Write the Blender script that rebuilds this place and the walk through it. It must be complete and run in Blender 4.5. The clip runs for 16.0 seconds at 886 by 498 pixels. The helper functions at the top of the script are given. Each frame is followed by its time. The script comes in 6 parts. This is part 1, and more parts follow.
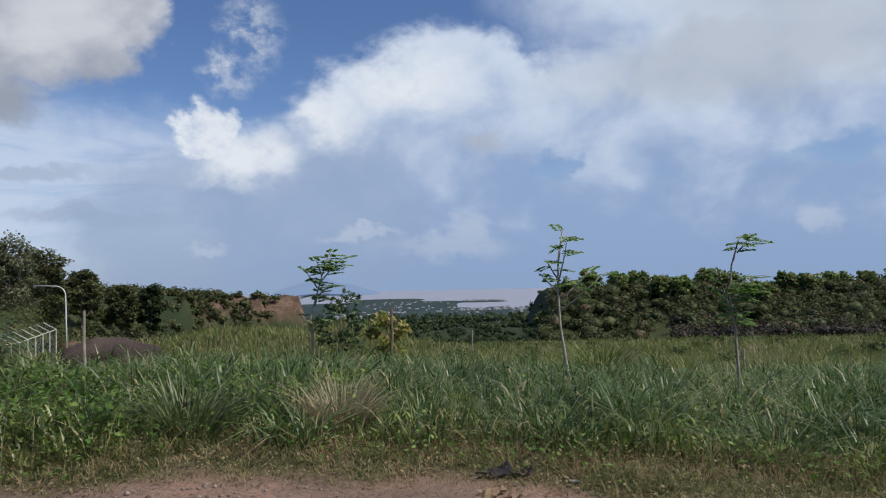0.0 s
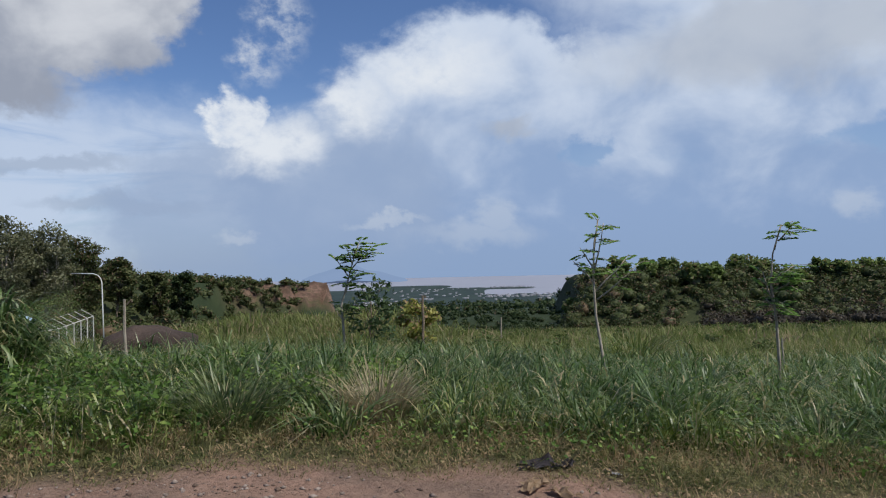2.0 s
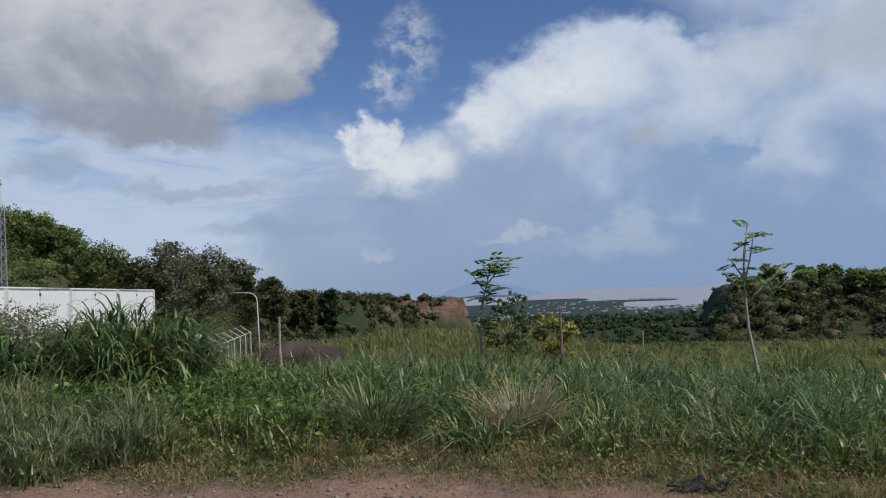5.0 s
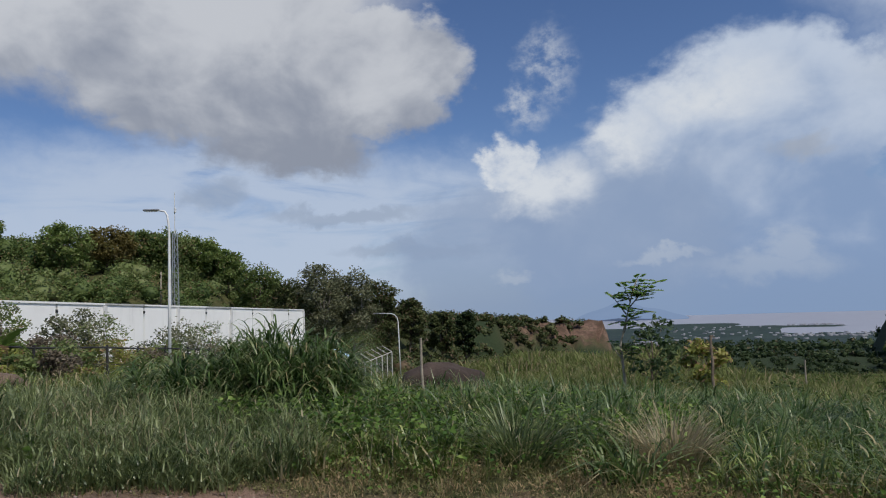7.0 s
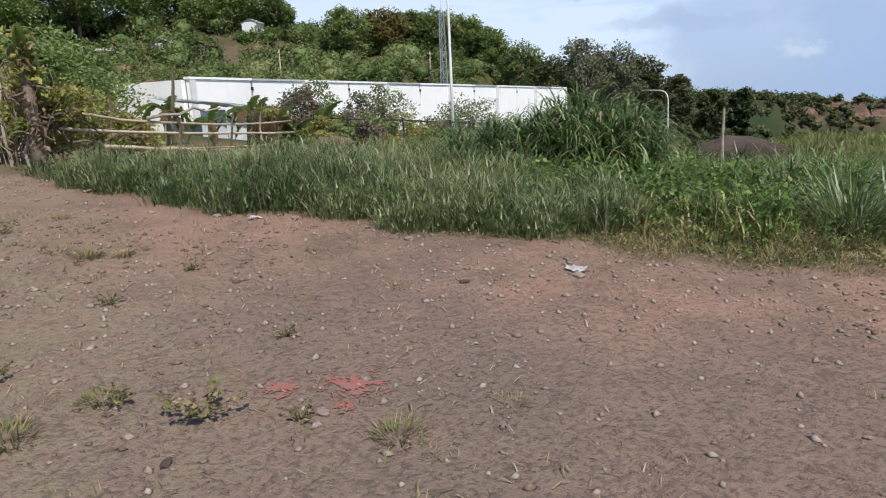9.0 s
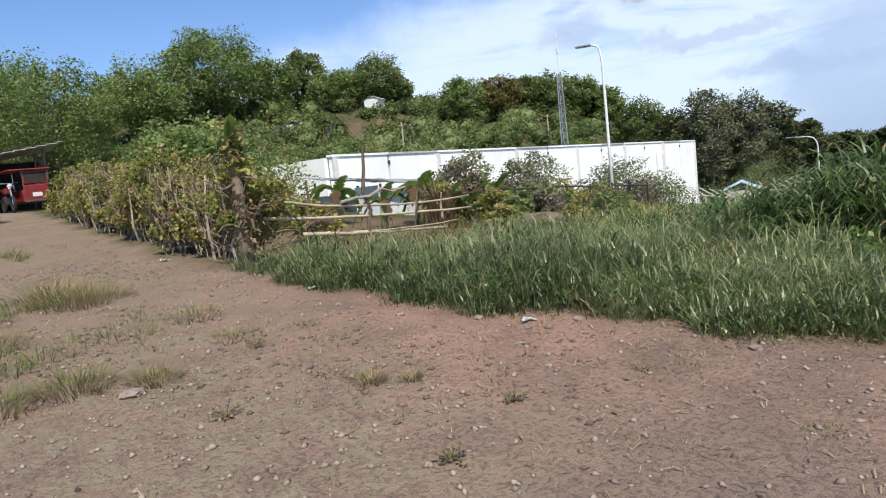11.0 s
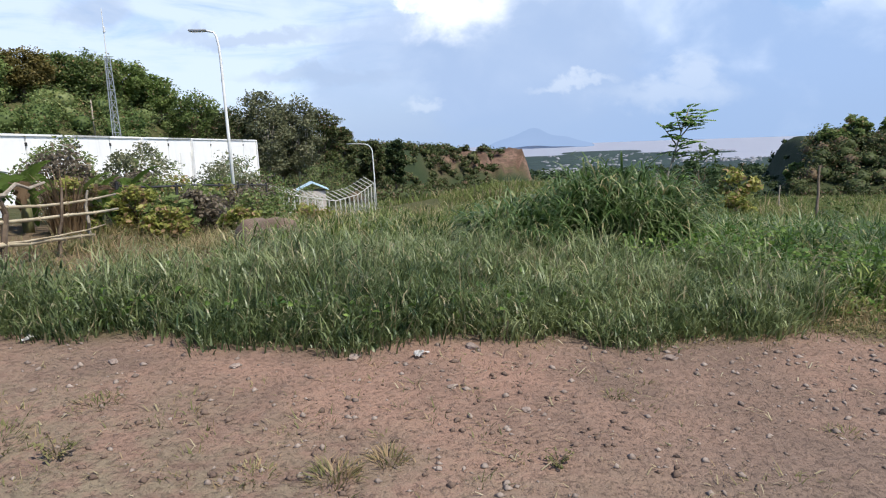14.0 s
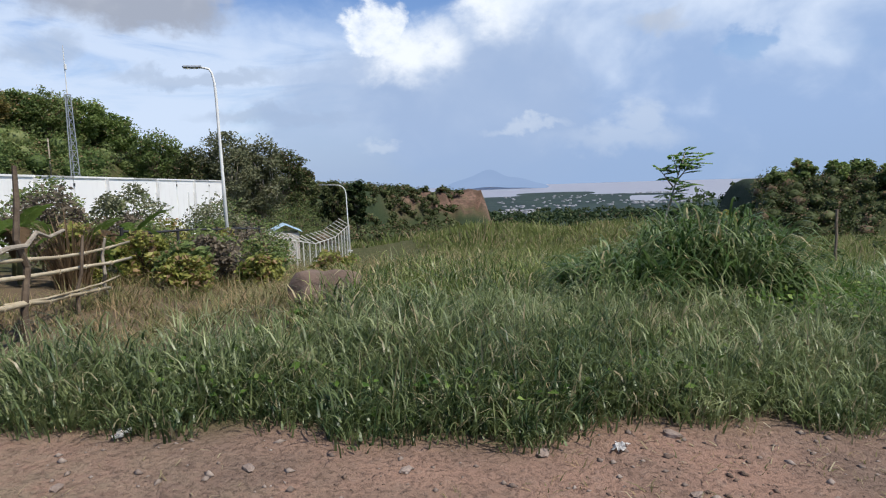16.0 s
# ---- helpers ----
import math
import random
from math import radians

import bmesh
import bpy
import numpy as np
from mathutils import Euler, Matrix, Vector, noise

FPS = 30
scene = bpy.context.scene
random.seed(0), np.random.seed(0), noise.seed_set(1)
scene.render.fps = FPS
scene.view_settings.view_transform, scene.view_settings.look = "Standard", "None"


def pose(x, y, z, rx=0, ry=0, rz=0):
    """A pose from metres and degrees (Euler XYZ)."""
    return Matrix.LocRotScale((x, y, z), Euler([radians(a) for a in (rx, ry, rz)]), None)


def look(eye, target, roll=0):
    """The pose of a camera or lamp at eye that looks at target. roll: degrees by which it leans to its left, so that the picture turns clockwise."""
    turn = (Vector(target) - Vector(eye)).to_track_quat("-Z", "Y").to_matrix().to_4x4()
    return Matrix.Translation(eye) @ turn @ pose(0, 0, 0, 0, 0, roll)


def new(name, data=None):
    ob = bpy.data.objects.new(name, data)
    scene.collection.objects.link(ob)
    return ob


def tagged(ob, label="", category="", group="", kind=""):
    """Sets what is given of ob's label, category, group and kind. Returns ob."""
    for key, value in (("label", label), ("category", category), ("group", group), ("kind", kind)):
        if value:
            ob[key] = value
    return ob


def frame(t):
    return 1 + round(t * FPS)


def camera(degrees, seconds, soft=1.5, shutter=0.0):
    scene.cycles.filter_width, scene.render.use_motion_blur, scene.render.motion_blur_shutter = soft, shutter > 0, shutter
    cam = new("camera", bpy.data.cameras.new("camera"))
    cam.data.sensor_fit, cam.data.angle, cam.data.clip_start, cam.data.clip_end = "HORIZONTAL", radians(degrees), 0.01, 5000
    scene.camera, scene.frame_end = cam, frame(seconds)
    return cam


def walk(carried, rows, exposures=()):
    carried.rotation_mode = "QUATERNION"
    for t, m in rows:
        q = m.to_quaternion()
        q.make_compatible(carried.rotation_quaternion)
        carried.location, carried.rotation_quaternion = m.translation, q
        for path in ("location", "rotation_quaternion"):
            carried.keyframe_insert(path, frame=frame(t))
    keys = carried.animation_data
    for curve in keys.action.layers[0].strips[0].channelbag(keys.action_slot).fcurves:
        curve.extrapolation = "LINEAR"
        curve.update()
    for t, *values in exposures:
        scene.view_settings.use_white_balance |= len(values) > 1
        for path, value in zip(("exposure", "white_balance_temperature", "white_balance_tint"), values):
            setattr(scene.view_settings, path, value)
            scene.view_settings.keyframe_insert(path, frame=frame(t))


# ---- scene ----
cam = camera(66.0, 16.0, soft=1.1)
PATH = [
    (0, (0.106, -0.007, 1.465), (0.135, 1.991, 1.536), -1.2),
    (0.5, (0.047, 0.01, 1.499), (0.002, 2.008, 1.418), -3.4),
    (1, (0.039, 0.004, 1.502), (0.0, 2.004, 1.472), -3.1),
    (1.5, (0.025, 0.013, 1.497), (0.02, 2.013, 1.505), -1.7),
    (2, (0.017, 0.019, 1.497), (-0.034, 2.018, 1.531), -1.3),
    (2.5, (0.005, 0.035, 1.501), (-0.086, 2.033, 1.511), -2.0),
    (3, (0.015, 0.011, 1.5), (-0.117, 2.006, 1.558), -1.5),
    (5.5, (-0.02, -0.021, 1.514), (-0.596, 1.892, 1.6), -2.7),
    (6, (-0.045, -0.004, 1.519), (-0.764, 1.86, 1.589), -2.4),
    (6.5, (-0.053, -0.001, 1.52), (-0.823, 1.841, 1.64), -1.9),
    (7, (-0.051, -0.006, 1.525), (-0.862, 1.814, 1.693), -2.1),
    (7.5, (-0.071, -0.053, 1.523), (-0.987, 1.72, 1.657), -1.1),
    (8, (-0.105, -0.159, 1.49), (-1.32, 1.429, 1.464), -2.1),
    (8.5, (-0.24, -0.279, 1.459), (-1.549, 1.227, 1.323), -3.9),
    (9, (-0.421, -0.394, 1.404), (-1.82, 0.966, 0.968), -2.6),
    (9.5, (-0.779, -0.476, 1.435), (-2.375, 0.69, 1.13), -4.5),
    (12, (-3.024, -1.033, 1.676), (-4.607, 0.174, 1.486), -7.9),
    (12.5, (-3.426, -1.158, 1.664), (-4.834, 0.23, 1.363), -8.4),
    (13, (-3.818, -1.205, 1.69), (-4.981, 0.4, 1.418), -7.4),
    (13.5, (-4.192, -1.292, 1.719), (-5.093, 0.479, 1.496), -3.6),
    (14, (-4.523, -1.269, 1.79), (-5.105, 0.614, 1.451), -2.4),
    (14.5, (-4.924, -1.21, 1.827), (-5.626, 0.65, 1.602), -4.2),
    (15, (-5.249, -1.131, 1.854), (-5.7, 0.809, 1.674), -4.1),
    (15.5, (-5.617, -0.961, 1.89), (-5.944, 1.011, 1.809), -2.1),
    (16, (-5.974, -0.86, 1.858), (-6.434, 1.074, 1.631), -2.1),
]
EXPOSURES = [(0, -0.10), (3, -0.14), (5.5, -0.27), (7.5, -0.34), (8.0, -0.34), (8.5, -0.16), (9.0, 0.36), (9.5, 0.64), (12, 0.44), (13, 0.54), (14.5, 0.4), (15.0, 0.2), (16, 0.22)]
walk(cam, [(t, look(eye, target, roll)) for t, eye, target, roll in PATH], EXPOSURES)

# ---- world, sun ----
SUN_DIR = Vector((0.80, -0.42, 1.25)).normalized()
SUN_EL = math.asin(SUN_DIR.z)
SUN_AZ = math.atan2(SUN_DIR.x, SUN_DIR.y)
sun = new("sun", bpy.data.lights.new("sun", "SUN"))
sun.data.energy, sun.data.angle, sun.data.color = 4.2, radians(0.6), (1.0, 0.95, 0.87)
sun.matrix_world = look(tuple(SUN_DIR * 60), (0, 0, 0))


class Nodes:
    """A short way to write node trees."""

    def __init__(self, tree):
        self.t = tree
        tree.nodes.clear()

    def n(self, kind, ins=()):
        node = self.t.nodes.new(kind)
        for key, value in dict(ins).items():
            if isinstance(value, bpy.types.NodeSocket):
                self.t.links.new(value, node.inputs[key])
            else:
                node.inputs[key].default_value = value
        return node

    def math(self, op, a, b=0.0, c=0.0, clamp=False):
        node = self.n("ShaderNodeMath", {0: a, 1: b, 2: c})
        node.operation, node.use_clamp = op, clamp
        return node.outputs[0]

    def mix(self, f, a, b, blend="MIX"):
        node = self.n("ShaderNodeMix")
        node.data_type, node.blend_type = "RGBA", blend
        for sock, value in ((node.inputs[0], f), (node.inputs[6], a), (node.inputs[7], b)):
            if isinstance(value, bpy.types.NodeSocket):
                self.t.links.new(value, sock)
            elif isinstance(value, (tuple, list)):
                sock.default_value = (*value, 1.0) if len(value) == 3 else value
            else:
                sock.default_value = value
        return node.outputs[2]

    def smooth(self, v, lo, hi):
        node = self.n("ShaderNodeMapRange", {0: v, 1: lo, 2: hi, 3: 0.0, 4: 1.0})
        node.interpolation_type = "SMOOTHSTEP"
        return node.outputs[0]

    def fac(self, name):
        node = self.n("ShaderNodeAttribute")
        node.attribute_name = name
        return node.outputs["Fac"]

    def noise(self, vec, scale, detail=4.0, rough=0.55, dist=0.0):
        return self.n("ShaderNodeTexNoise", {"Vector": vec, "Scale": scale, "Detail": detail, "Roughness": rough, "Distortion": dist})


def make_world():
    w = bpy.data.worlds.new("sky")
    scene.world = w
    w.use_nodes = True
    k = Nodes(w.node_tree)
    d = k.n("ShaderNodeTexCoord").outputs["Generated"]
    sep = k.n("ShaderNodeSeparateXYZ", {0: d}).outputs
    az = k.math("MULTIPLY", k.math("ARCTAN2", sep[0], sep[1]), 57.2958)
    el = k.math("MULTIPLY", k.math("ARCSINE", sep[2]), 57.2958)
    flat = k.n("ShaderNodeCombineXYZ", {0: az, 1: k.math("MULTIPLY", el, 1.25), 2: 0.0}).outputs[0]
    big = k.noise(flat, 0.16, 7.0, 0.58, 0.3)
    fine = k.noise(flat, 0.55, 6.0, 0.6)
    wob = k.n("ShaderNodeSeparateXYZ", {0: big.outputs["Color"]}).outputs
    wob2 = k.n("ShaderNodeSeparateXYZ", {0: fine.outputs["Color"]}).outputs
    ax = k.math("ADD", k.math("MULTIPLY_ADD", wob[0], 9.0, -4.5), k.math("MULTIPLY_ADD", wob2[0], 2.4, k.math("ADD", az, -1.2)))
    ey = k.math("ADD", k.math("MULTIPLY_ADD", wob[1], 5.0, -2.5), k.math("MULTIPLY_ADD", wob2[1], 1.8, k.math("ADD", el, -0.9)))

    def blob(ca, ce, ra, re, soft):
        u = k.math("DIVIDE", k.math("SUBTRACT", ax, ca), ra)
        v = k.math("DIVIDE", k.math("SUBTRACT", ey, ce), re)
        r = k.math("SQRT", k.math("ADD", k.math("MULTIPLY", u, u), k.math("MULTIPLY", v, v)))
        return k.math("SUBTRACT", 1.0, k.smooth(r, 1.0 - soft, 1.0 + soft))

    def union(rows):
        out = None
        for row in rows:
            b = blob(*row)
            out = b if out is None else k.math("MAXIMUM", out, b)
        return out

    sky = k.n("ShaderNodeTexSky")
    sky.sky_type, sky.sun_disc, sky.sun_elevation, sky.sun_rotation = "NISHITA", False, SUN_EL, SUN_AZ
    sky.altitude, sky.air_density, sky.dust_density, sky.ozone_density = 100.0, 1.0, 0.6, 1.6
    blue = k.mix(1.0, sky.outputs[0], (0.072, 0.086, 0.112), "MULTIPLY")
    # thin veil of high cloud, bands near the horizon
    band = k.n("ShaderNodeCombineXYZ", {0: k.math("MULTIPLY", az, 0.35), 1: k.math("MULTIPLY", el, 1.5), 2: 3.0}).outputs[0]
    streak = k.noise(band, 0.22, 6.0, 0.6, 0.6).outputs[0]
    veil = union([(-41, 7.0, 21, 6.8, 0.35), (-60, 4.0, 12, 6.0, 0.5), (-25, 7.5, 12, 4.5, 0.5)])
    veil = k.math("MULTIPLY", veil, k.smooth(streak, 0.22, 0.55))
    haze = k.math("MULTIPLY", k.math("SUBTRACT", 1.0, k.smooth(el, -2.0, 16.0)), 0.55)
    haze = k.math("MULTIPLY", haze, k.smooth(az, -75.0, -25.0))
    col = k.mix(haze, blue, (0.42, 0.52, 0.70))
    col = k.mix(k.math("MULTIPLY", veil, 0.88), col, (0.58, 0.68, 0.85))
    dark = union([(-32, 7.9, 5.5, 0.7, 0.4), (-42.5, 8.9, 2.0, 1.4, 0.5), (-26, 5.0, 6, 0.6, 0.5)])
    col = k.mix(k.math("MULTIPLY", dark, 0.55), col, (0.34, 0.42, 0.56))
    # heaped clouds: white heads over blue-grey bodies
    body = union([(2, 8, 14.5, 11.5, 0.10), (-10, 6, 9, 7, 0.2), (24, 14, 15, 8, 0.22), (30, 26, 22, 12, 0.3), (27, 3, 17, 8, 0.45), (6, 3, 20, 7, 0.3), (60, 16, 26, 14, 0.4)])
    gap = union([(10.9, 8.9, 2.6, 1.1, 0.35), (31.5, 8.7, 3.4, 1.1, 0.4)])
    body = k.math("MULTIPLY", body, k.math("SUBTRACT", 1.0, k.math("MULTIPLY", gap, 0.85)))
    lump = k.noise(flat, 0.15, 6.0, 0.52, 0.25).outputs[0]
    lit = k.smooth(k.math("ADD", k.math("MULTIPLY", el, 0.045), k.math("MULTIPLY", lump, 1.5)), 0.85, 1.65)
    shade = k.mix(lit, (0.29, 0.41, 0.64), (0.62, 0.71, 0.86))
    col = k.mix(body, col, shade)
    grey = union([(25, 16, 12, 3.2, 0.5), (4, 11.0, 2.2, 0.8, 0.6), (34, 21, 12, 5, 0.6)])
    col = k.mix(k.math("MULTIPLY", grey, 0.6), col, (0.45, 0.49, 0.56))
    low = union([(-19, 4, 8.5, 6.2, 0.22), (-13, 1.5, 9, 5, 0.4), (-8, 5, 7, 7, 0.4)])
    col = k.mix(k.math("MULTIPLY", low, 0.72), col, (0.33, 0.43, 0.62))
    head = union([(-18.0, 11.6, 2.6, 2.2, 0.22), (-15.0, 9.6, 3.4, 2.2, 0.6), (-8.5, 13.2, 2.8, 2.2, 0.7), (-2, 15.8, 4.5, 2.0, 0.8)])
    col = k.mix(k.math("MULTIPLY", head, k.smooth(fine.outputs[0], 0.0, 0.62)), col, (0.80, 0.85, 0.92))
    puff = union([(1.5, 2.4, 4.2, 1.0, 0.6), (3.0, 3.6, 1.6, 1.2, 0.6), (-6, 3.5, 2.4, 0.35, 0.6), (30, 3.4, 1.6, 0.8, 0.6), (-18, 2.6, 1.4, 0.5, 0.6)])
    col = k.mix(k.math("MULTIPLY", puff, 0.38), col, (0.66, 0.72, 0.80))
    # large loose cloud above the long wall
    over = union([(-40, 19.5, 15.5, 6.2, 0.12), (-29.5, 19.5, 7.6, 5.2, 0.14), (-37, 13.8, 7, 2.6, 0.3), (-45, 27, 18, 9, 0.3), (-56, 20, 6, 3.5, 0.4)])
    wisp = union([(-14.5, 19.5, 2.2, 2.6, 0.7), (-17, 16.5, 1.6, 1.5, 0.7)])
    over_lit = k.smooth(k.math("ADD", k.math("MULTIPLY", el, 0.045), k.math("MULTIPLY", lump, 1.7)), 1.3, 2.05)
    col = k.mix(over, col, k.mix(over_lit, (0.33, 0.37, 0.46), (0.66, 0.69, 0.75)))
    col = k.mix(k.math("MULTIPLY", wisp, k.smooth(fine.outputs[0], 0.35, 0.75)), col, (0.62, 0.68, 0.78))
    # rain-grey foot over the sea
    foot = k.math("MULTIPLY", k.math("SUBTRACT", 1.0, k.smooth(el, -1.6, 4.5)), k.math("MULTIPLY", k.smooth(az, -32.0, -10.0), 0.62))
    col = k.mix(foot, col, (0.27, 0.38, 0.58))
    rim = k.math("MULTIPLY", k.smooth(k.math("ABSOLUTE", k.math("ADD", el, -30.0)), 50.0, 60.0), 1.0)
    col = k.mix(rim, col, (0.20, 0.22, 0.2))
    bg = k.n("ShaderNodeBackground", {"Color": col, "Strength": 1.0})
    k.n("ShaderNodeOutputWorld", {"Surface": bg.outputs[0]})


make_world()

# ---- materials ----


def material(name):
    m = bpy.data.materials.new(name)
    m.use_nodes = True
    return m, Nodes(m.node_tree)


def finish(k, shader):
    k.n("ShaderNodeOutputMaterial", {"Surface": shader})


def where(k):
    return k.n("ShaderNodeNewGeometry").outputs["Position"]


def plain(name, a, b, rough=0.7, scale=6.0, metal=0.0, bump=0.15, fine=60.0, spec=0.3):
    """A surface that varies between two colours at two scales."""
    m, k = material(name)
    p = k.n("ShaderNodeTexCoord").outputs["Object"]
    n1, n2 = k.noise(p, scale, 5.0), k.noise(p, fine, 4.0)
    f = k.math("ADD", k.math("MULTIPLY", k.smooth(n1.outputs[0], 0.3, 0.7), 0.7), k.math("MULTIPLY", n2.outputs[0], 0.3))
    rnd = k.n("ShaderNodeObjectInfo").outputs["Random"]
    f = k.math("ADD", f, k.math("MULTIPLY_ADD", rnd, 0.3, -0.15), clamp=True)
    bp = k.n("ShaderNodeBump", {"Strength": bump, "Distance": 0.02, "Height": n2.outputs[0]})
    s = k.n("ShaderNodeBsdfPrincipled", {"Base Color": k.mix(f, a, b), "Roughness": rough, "Metallic": metal, "Normal": bp.outputs[0],
                                         "Specular IOR Level": spec})
    finish(k, s.outputs[0])
    return m


def foliage(name, dark, mid, pale, scale=0.35, dry=None, dry_part=0.0, glow=0.35, rough=0.55, spec=0.2, tuft=0.0):
    """Leaves and blades: colour by leaf and by patch, with light passing through."""
    m, k = material(name)
    rnd = k.n("ShaderNodeNewGeometry").outputs["Random Per Island"]
    patch = k.noise(where(k), scale, 3.0).outputs[0]
    f = k.math("ADD", k.math("MULTIPLY", rnd, 0.55), k.math("MULTIPLY", k.smooth(patch, 0.3, 0.7), 0.45))
    if tuft:
        own = k.smooth(k.noise(where(k), tuft, 2.0).outputs[0], 0.34, 0.66)
        f = k.math("ADD", k.math("MULTIPLY", f, 0.62), k.math("MULTIPLY", own, 0.38))
    c = k.mix(k.smooth(f, 0.12 if tuft else 0.0, 0.52), dark, mid)
    c = k.mix(k.smooth(f, 0.55, 0.88 if tuft else 1.0), c, pale)
    if dry:
        again = k.math("FRACT", k.math("MULTIPLY", rnd, 37.7))
        spread = k.math("MULTIPLY", k.smooth(k.noise(where(k), scale * 2.3, 3.0).outputs[0], 0.3, 0.75), 2.0 * dry_part)
        c = k.mix(k.math("LESS_THAN", again, spread), c, dry)
    s = k.n("ShaderNodeBsdfPrincipled", {"Base Color": c, "Roughness": rough, "Specular IOR Level": spec})
    tr = k.n("ShaderNodeBsdfTranslucent", {"Color": c})
    finish(k, k.n("ShaderNodeMixShader", {0: glow, 1: s.outputs[0], 2: tr.outputs[0]}).outputs[0])
    return m


def ground_material():
    m, k = material("earth")
    p = where(k)
    road = k.fac("road")
    bare = k.fac("bare")
    far = k.fac("far")
    n0, n1, n2, n3 = (k.noise(p, s, 5.0, 0.6).outputs[0] for s in (0.45, 2.2, 14.0, 90.0))
    dirt = k.mix(k.smooth(n0, 0.35, 0.65), (0.310, 0.192, 0.138), (0.250, 0.168, 0.124))
    dirt = k.mix(k.math("MULTIPLY", k.smooth(n1, 0.40, 0.66), 0.48), dirt, (0.160, 0.112, 0.085))
    dirt = k.mix(k.math("MULTIPLY", k.smooth(n2, 0.5, 0.72), 0.35), dirt, (0.32, 0.235, 0.18))
    dirt = k.mix(k.math("MULTIPLY", k.smooth(n3, 0.52, 0.78), 0.6), dirt, (0.105, 0.074, 0.056))
    crumb = k.noise(p, 34.0, 6.0, 0.68).outputs[0]
    dirt = k.mix(k.math("MULTIPLY", k.smooth(crumb, 0.56, 0.68), 0.32), dirt, (0.110, 0.078, 0.060))
    dirt = k.mix(k.math("MULTIPLY", k.smooth(k.noise(p, 60.0, 3.0, 0.6).outputs[0], 0.66, 0.74), 0.3), dirt, (0.40, 0.31, 0.24))
    worn = k.smooth(k.noise(p, 1.1, 7.0, 0.68, 0.4).outputs[0], 0.44, 0.60)
    dirt = k.mix(k.math("MULTIPLY", worn, 0.28), dirt, (0.142, 0.106, 0.082))
    off_track = k.math("MULTIPLY", k.math("SUBTRACT", 1.0, k.fac("track")), 0.5)
    dirt = k.mix(off_track, dirt, k.mix(n1, (0.135, 0.106, 0.086), (0.205, 0.158, 0.126)))
    # straw-coloured, trodden grass beside the wheel track
    trodden = k.fac("trodden")
    dirt = k.mix(k.math("MULTIPLY", trodden, k.smooth(k.noise(p, 5.0, 6.0, 0.7).outputs[0], 0.38, 0.62)), dirt, (0.235, 0.190, 0.128))
    turf = k.mix(k.smooth(n1, 0.3, 0.7), (0.052, 0.066, 0.022), (0.105, 0.098, 0.045))
    turf = k.mix(k.math("MULTIPLY", k.smooth(n2, 0.45, 0.7), 0.5), turf, (0.075, 0.055, 0.032))
    c = k.mix(road, turf, dirt)
    rock = k.mix(k.smooth(k.noise(p, 0.16, 6.0, 0.65).outputs[0], 0.35, 0.65), (0.095, 0.058, 0.042), (0.205, 0.128, 0.094))
    rock = k.mix(k.math("MULTIPLY", k.smooth(k.noise(p, 0.7, 6.0, 0.7).outputs[0], 0.42, 0.62), 0.65), rock, (0.060, 0.046, 0.030))
    c = k.mix(k.math("MULTIPLY", bare, k.smooth(k.noise(p, 0.09, 5.0, 0.6).outputs[0], 0.28, 0.5)), c, rock)
    # woods, fields and clearings on the low land, their colours blued for haze
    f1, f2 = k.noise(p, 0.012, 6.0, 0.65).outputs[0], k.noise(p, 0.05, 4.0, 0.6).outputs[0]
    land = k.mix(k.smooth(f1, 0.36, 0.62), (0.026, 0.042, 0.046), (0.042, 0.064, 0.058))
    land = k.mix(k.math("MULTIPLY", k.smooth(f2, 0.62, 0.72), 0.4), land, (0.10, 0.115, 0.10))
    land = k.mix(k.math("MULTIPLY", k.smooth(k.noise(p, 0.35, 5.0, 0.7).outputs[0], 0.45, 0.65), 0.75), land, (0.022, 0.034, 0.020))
    # painted haze: near dark green turns to the bluish land beyond 280 m
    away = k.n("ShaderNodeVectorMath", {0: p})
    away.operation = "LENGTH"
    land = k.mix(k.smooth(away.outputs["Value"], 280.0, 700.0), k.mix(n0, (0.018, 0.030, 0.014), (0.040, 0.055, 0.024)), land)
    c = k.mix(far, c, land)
    h = k.math("ADD", k.math("MULTIPLY", n2, 0.7), k.math("MULTIPLY", n3, 0.35))
    h = k.math("ADD", h, k.math("MULTIPLY", n1, 1.6))
    h = k.math("ADD", h, k.math("MULTIPLY", k.smooth(crumb, 0.5, 0.7), 0.25))
    bp = k.n("ShaderNodeBump", {"Strength": 0.8, "Distance": 0.05, "Height": h})
    s = k.n("ShaderNodeBsdfPrincipled", {"Base Color": c, "Roughness": 0.95, "Specular IOR Level": 0.12, "Normal": bp.outputs[0]})
    finish(k, s.outputs[0])
    return m


def water_material():
    m, k = material("sea_water")
    n = k.noise(where(k), 0.01, 4.0).outputs[0]
    c = k.mix(n, (0.25, 0.27, 0.32), (0.30, 0.31, 0.36))
    bp = k.n("ShaderNodeBump", {"Strength": 0.3, "Distance": 1.0, "Height": k.noise(where(k), 0.2, 3.0).outputs[0]})
    s = k.n("ShaderNodeBsdfPrincipled", {"Base Color": c, "Roughness": 0.6, "Specular IOR Level": 0.25, "Normal": bp.outputs[0]})
    finish(k, s.outputs[0])
    return m


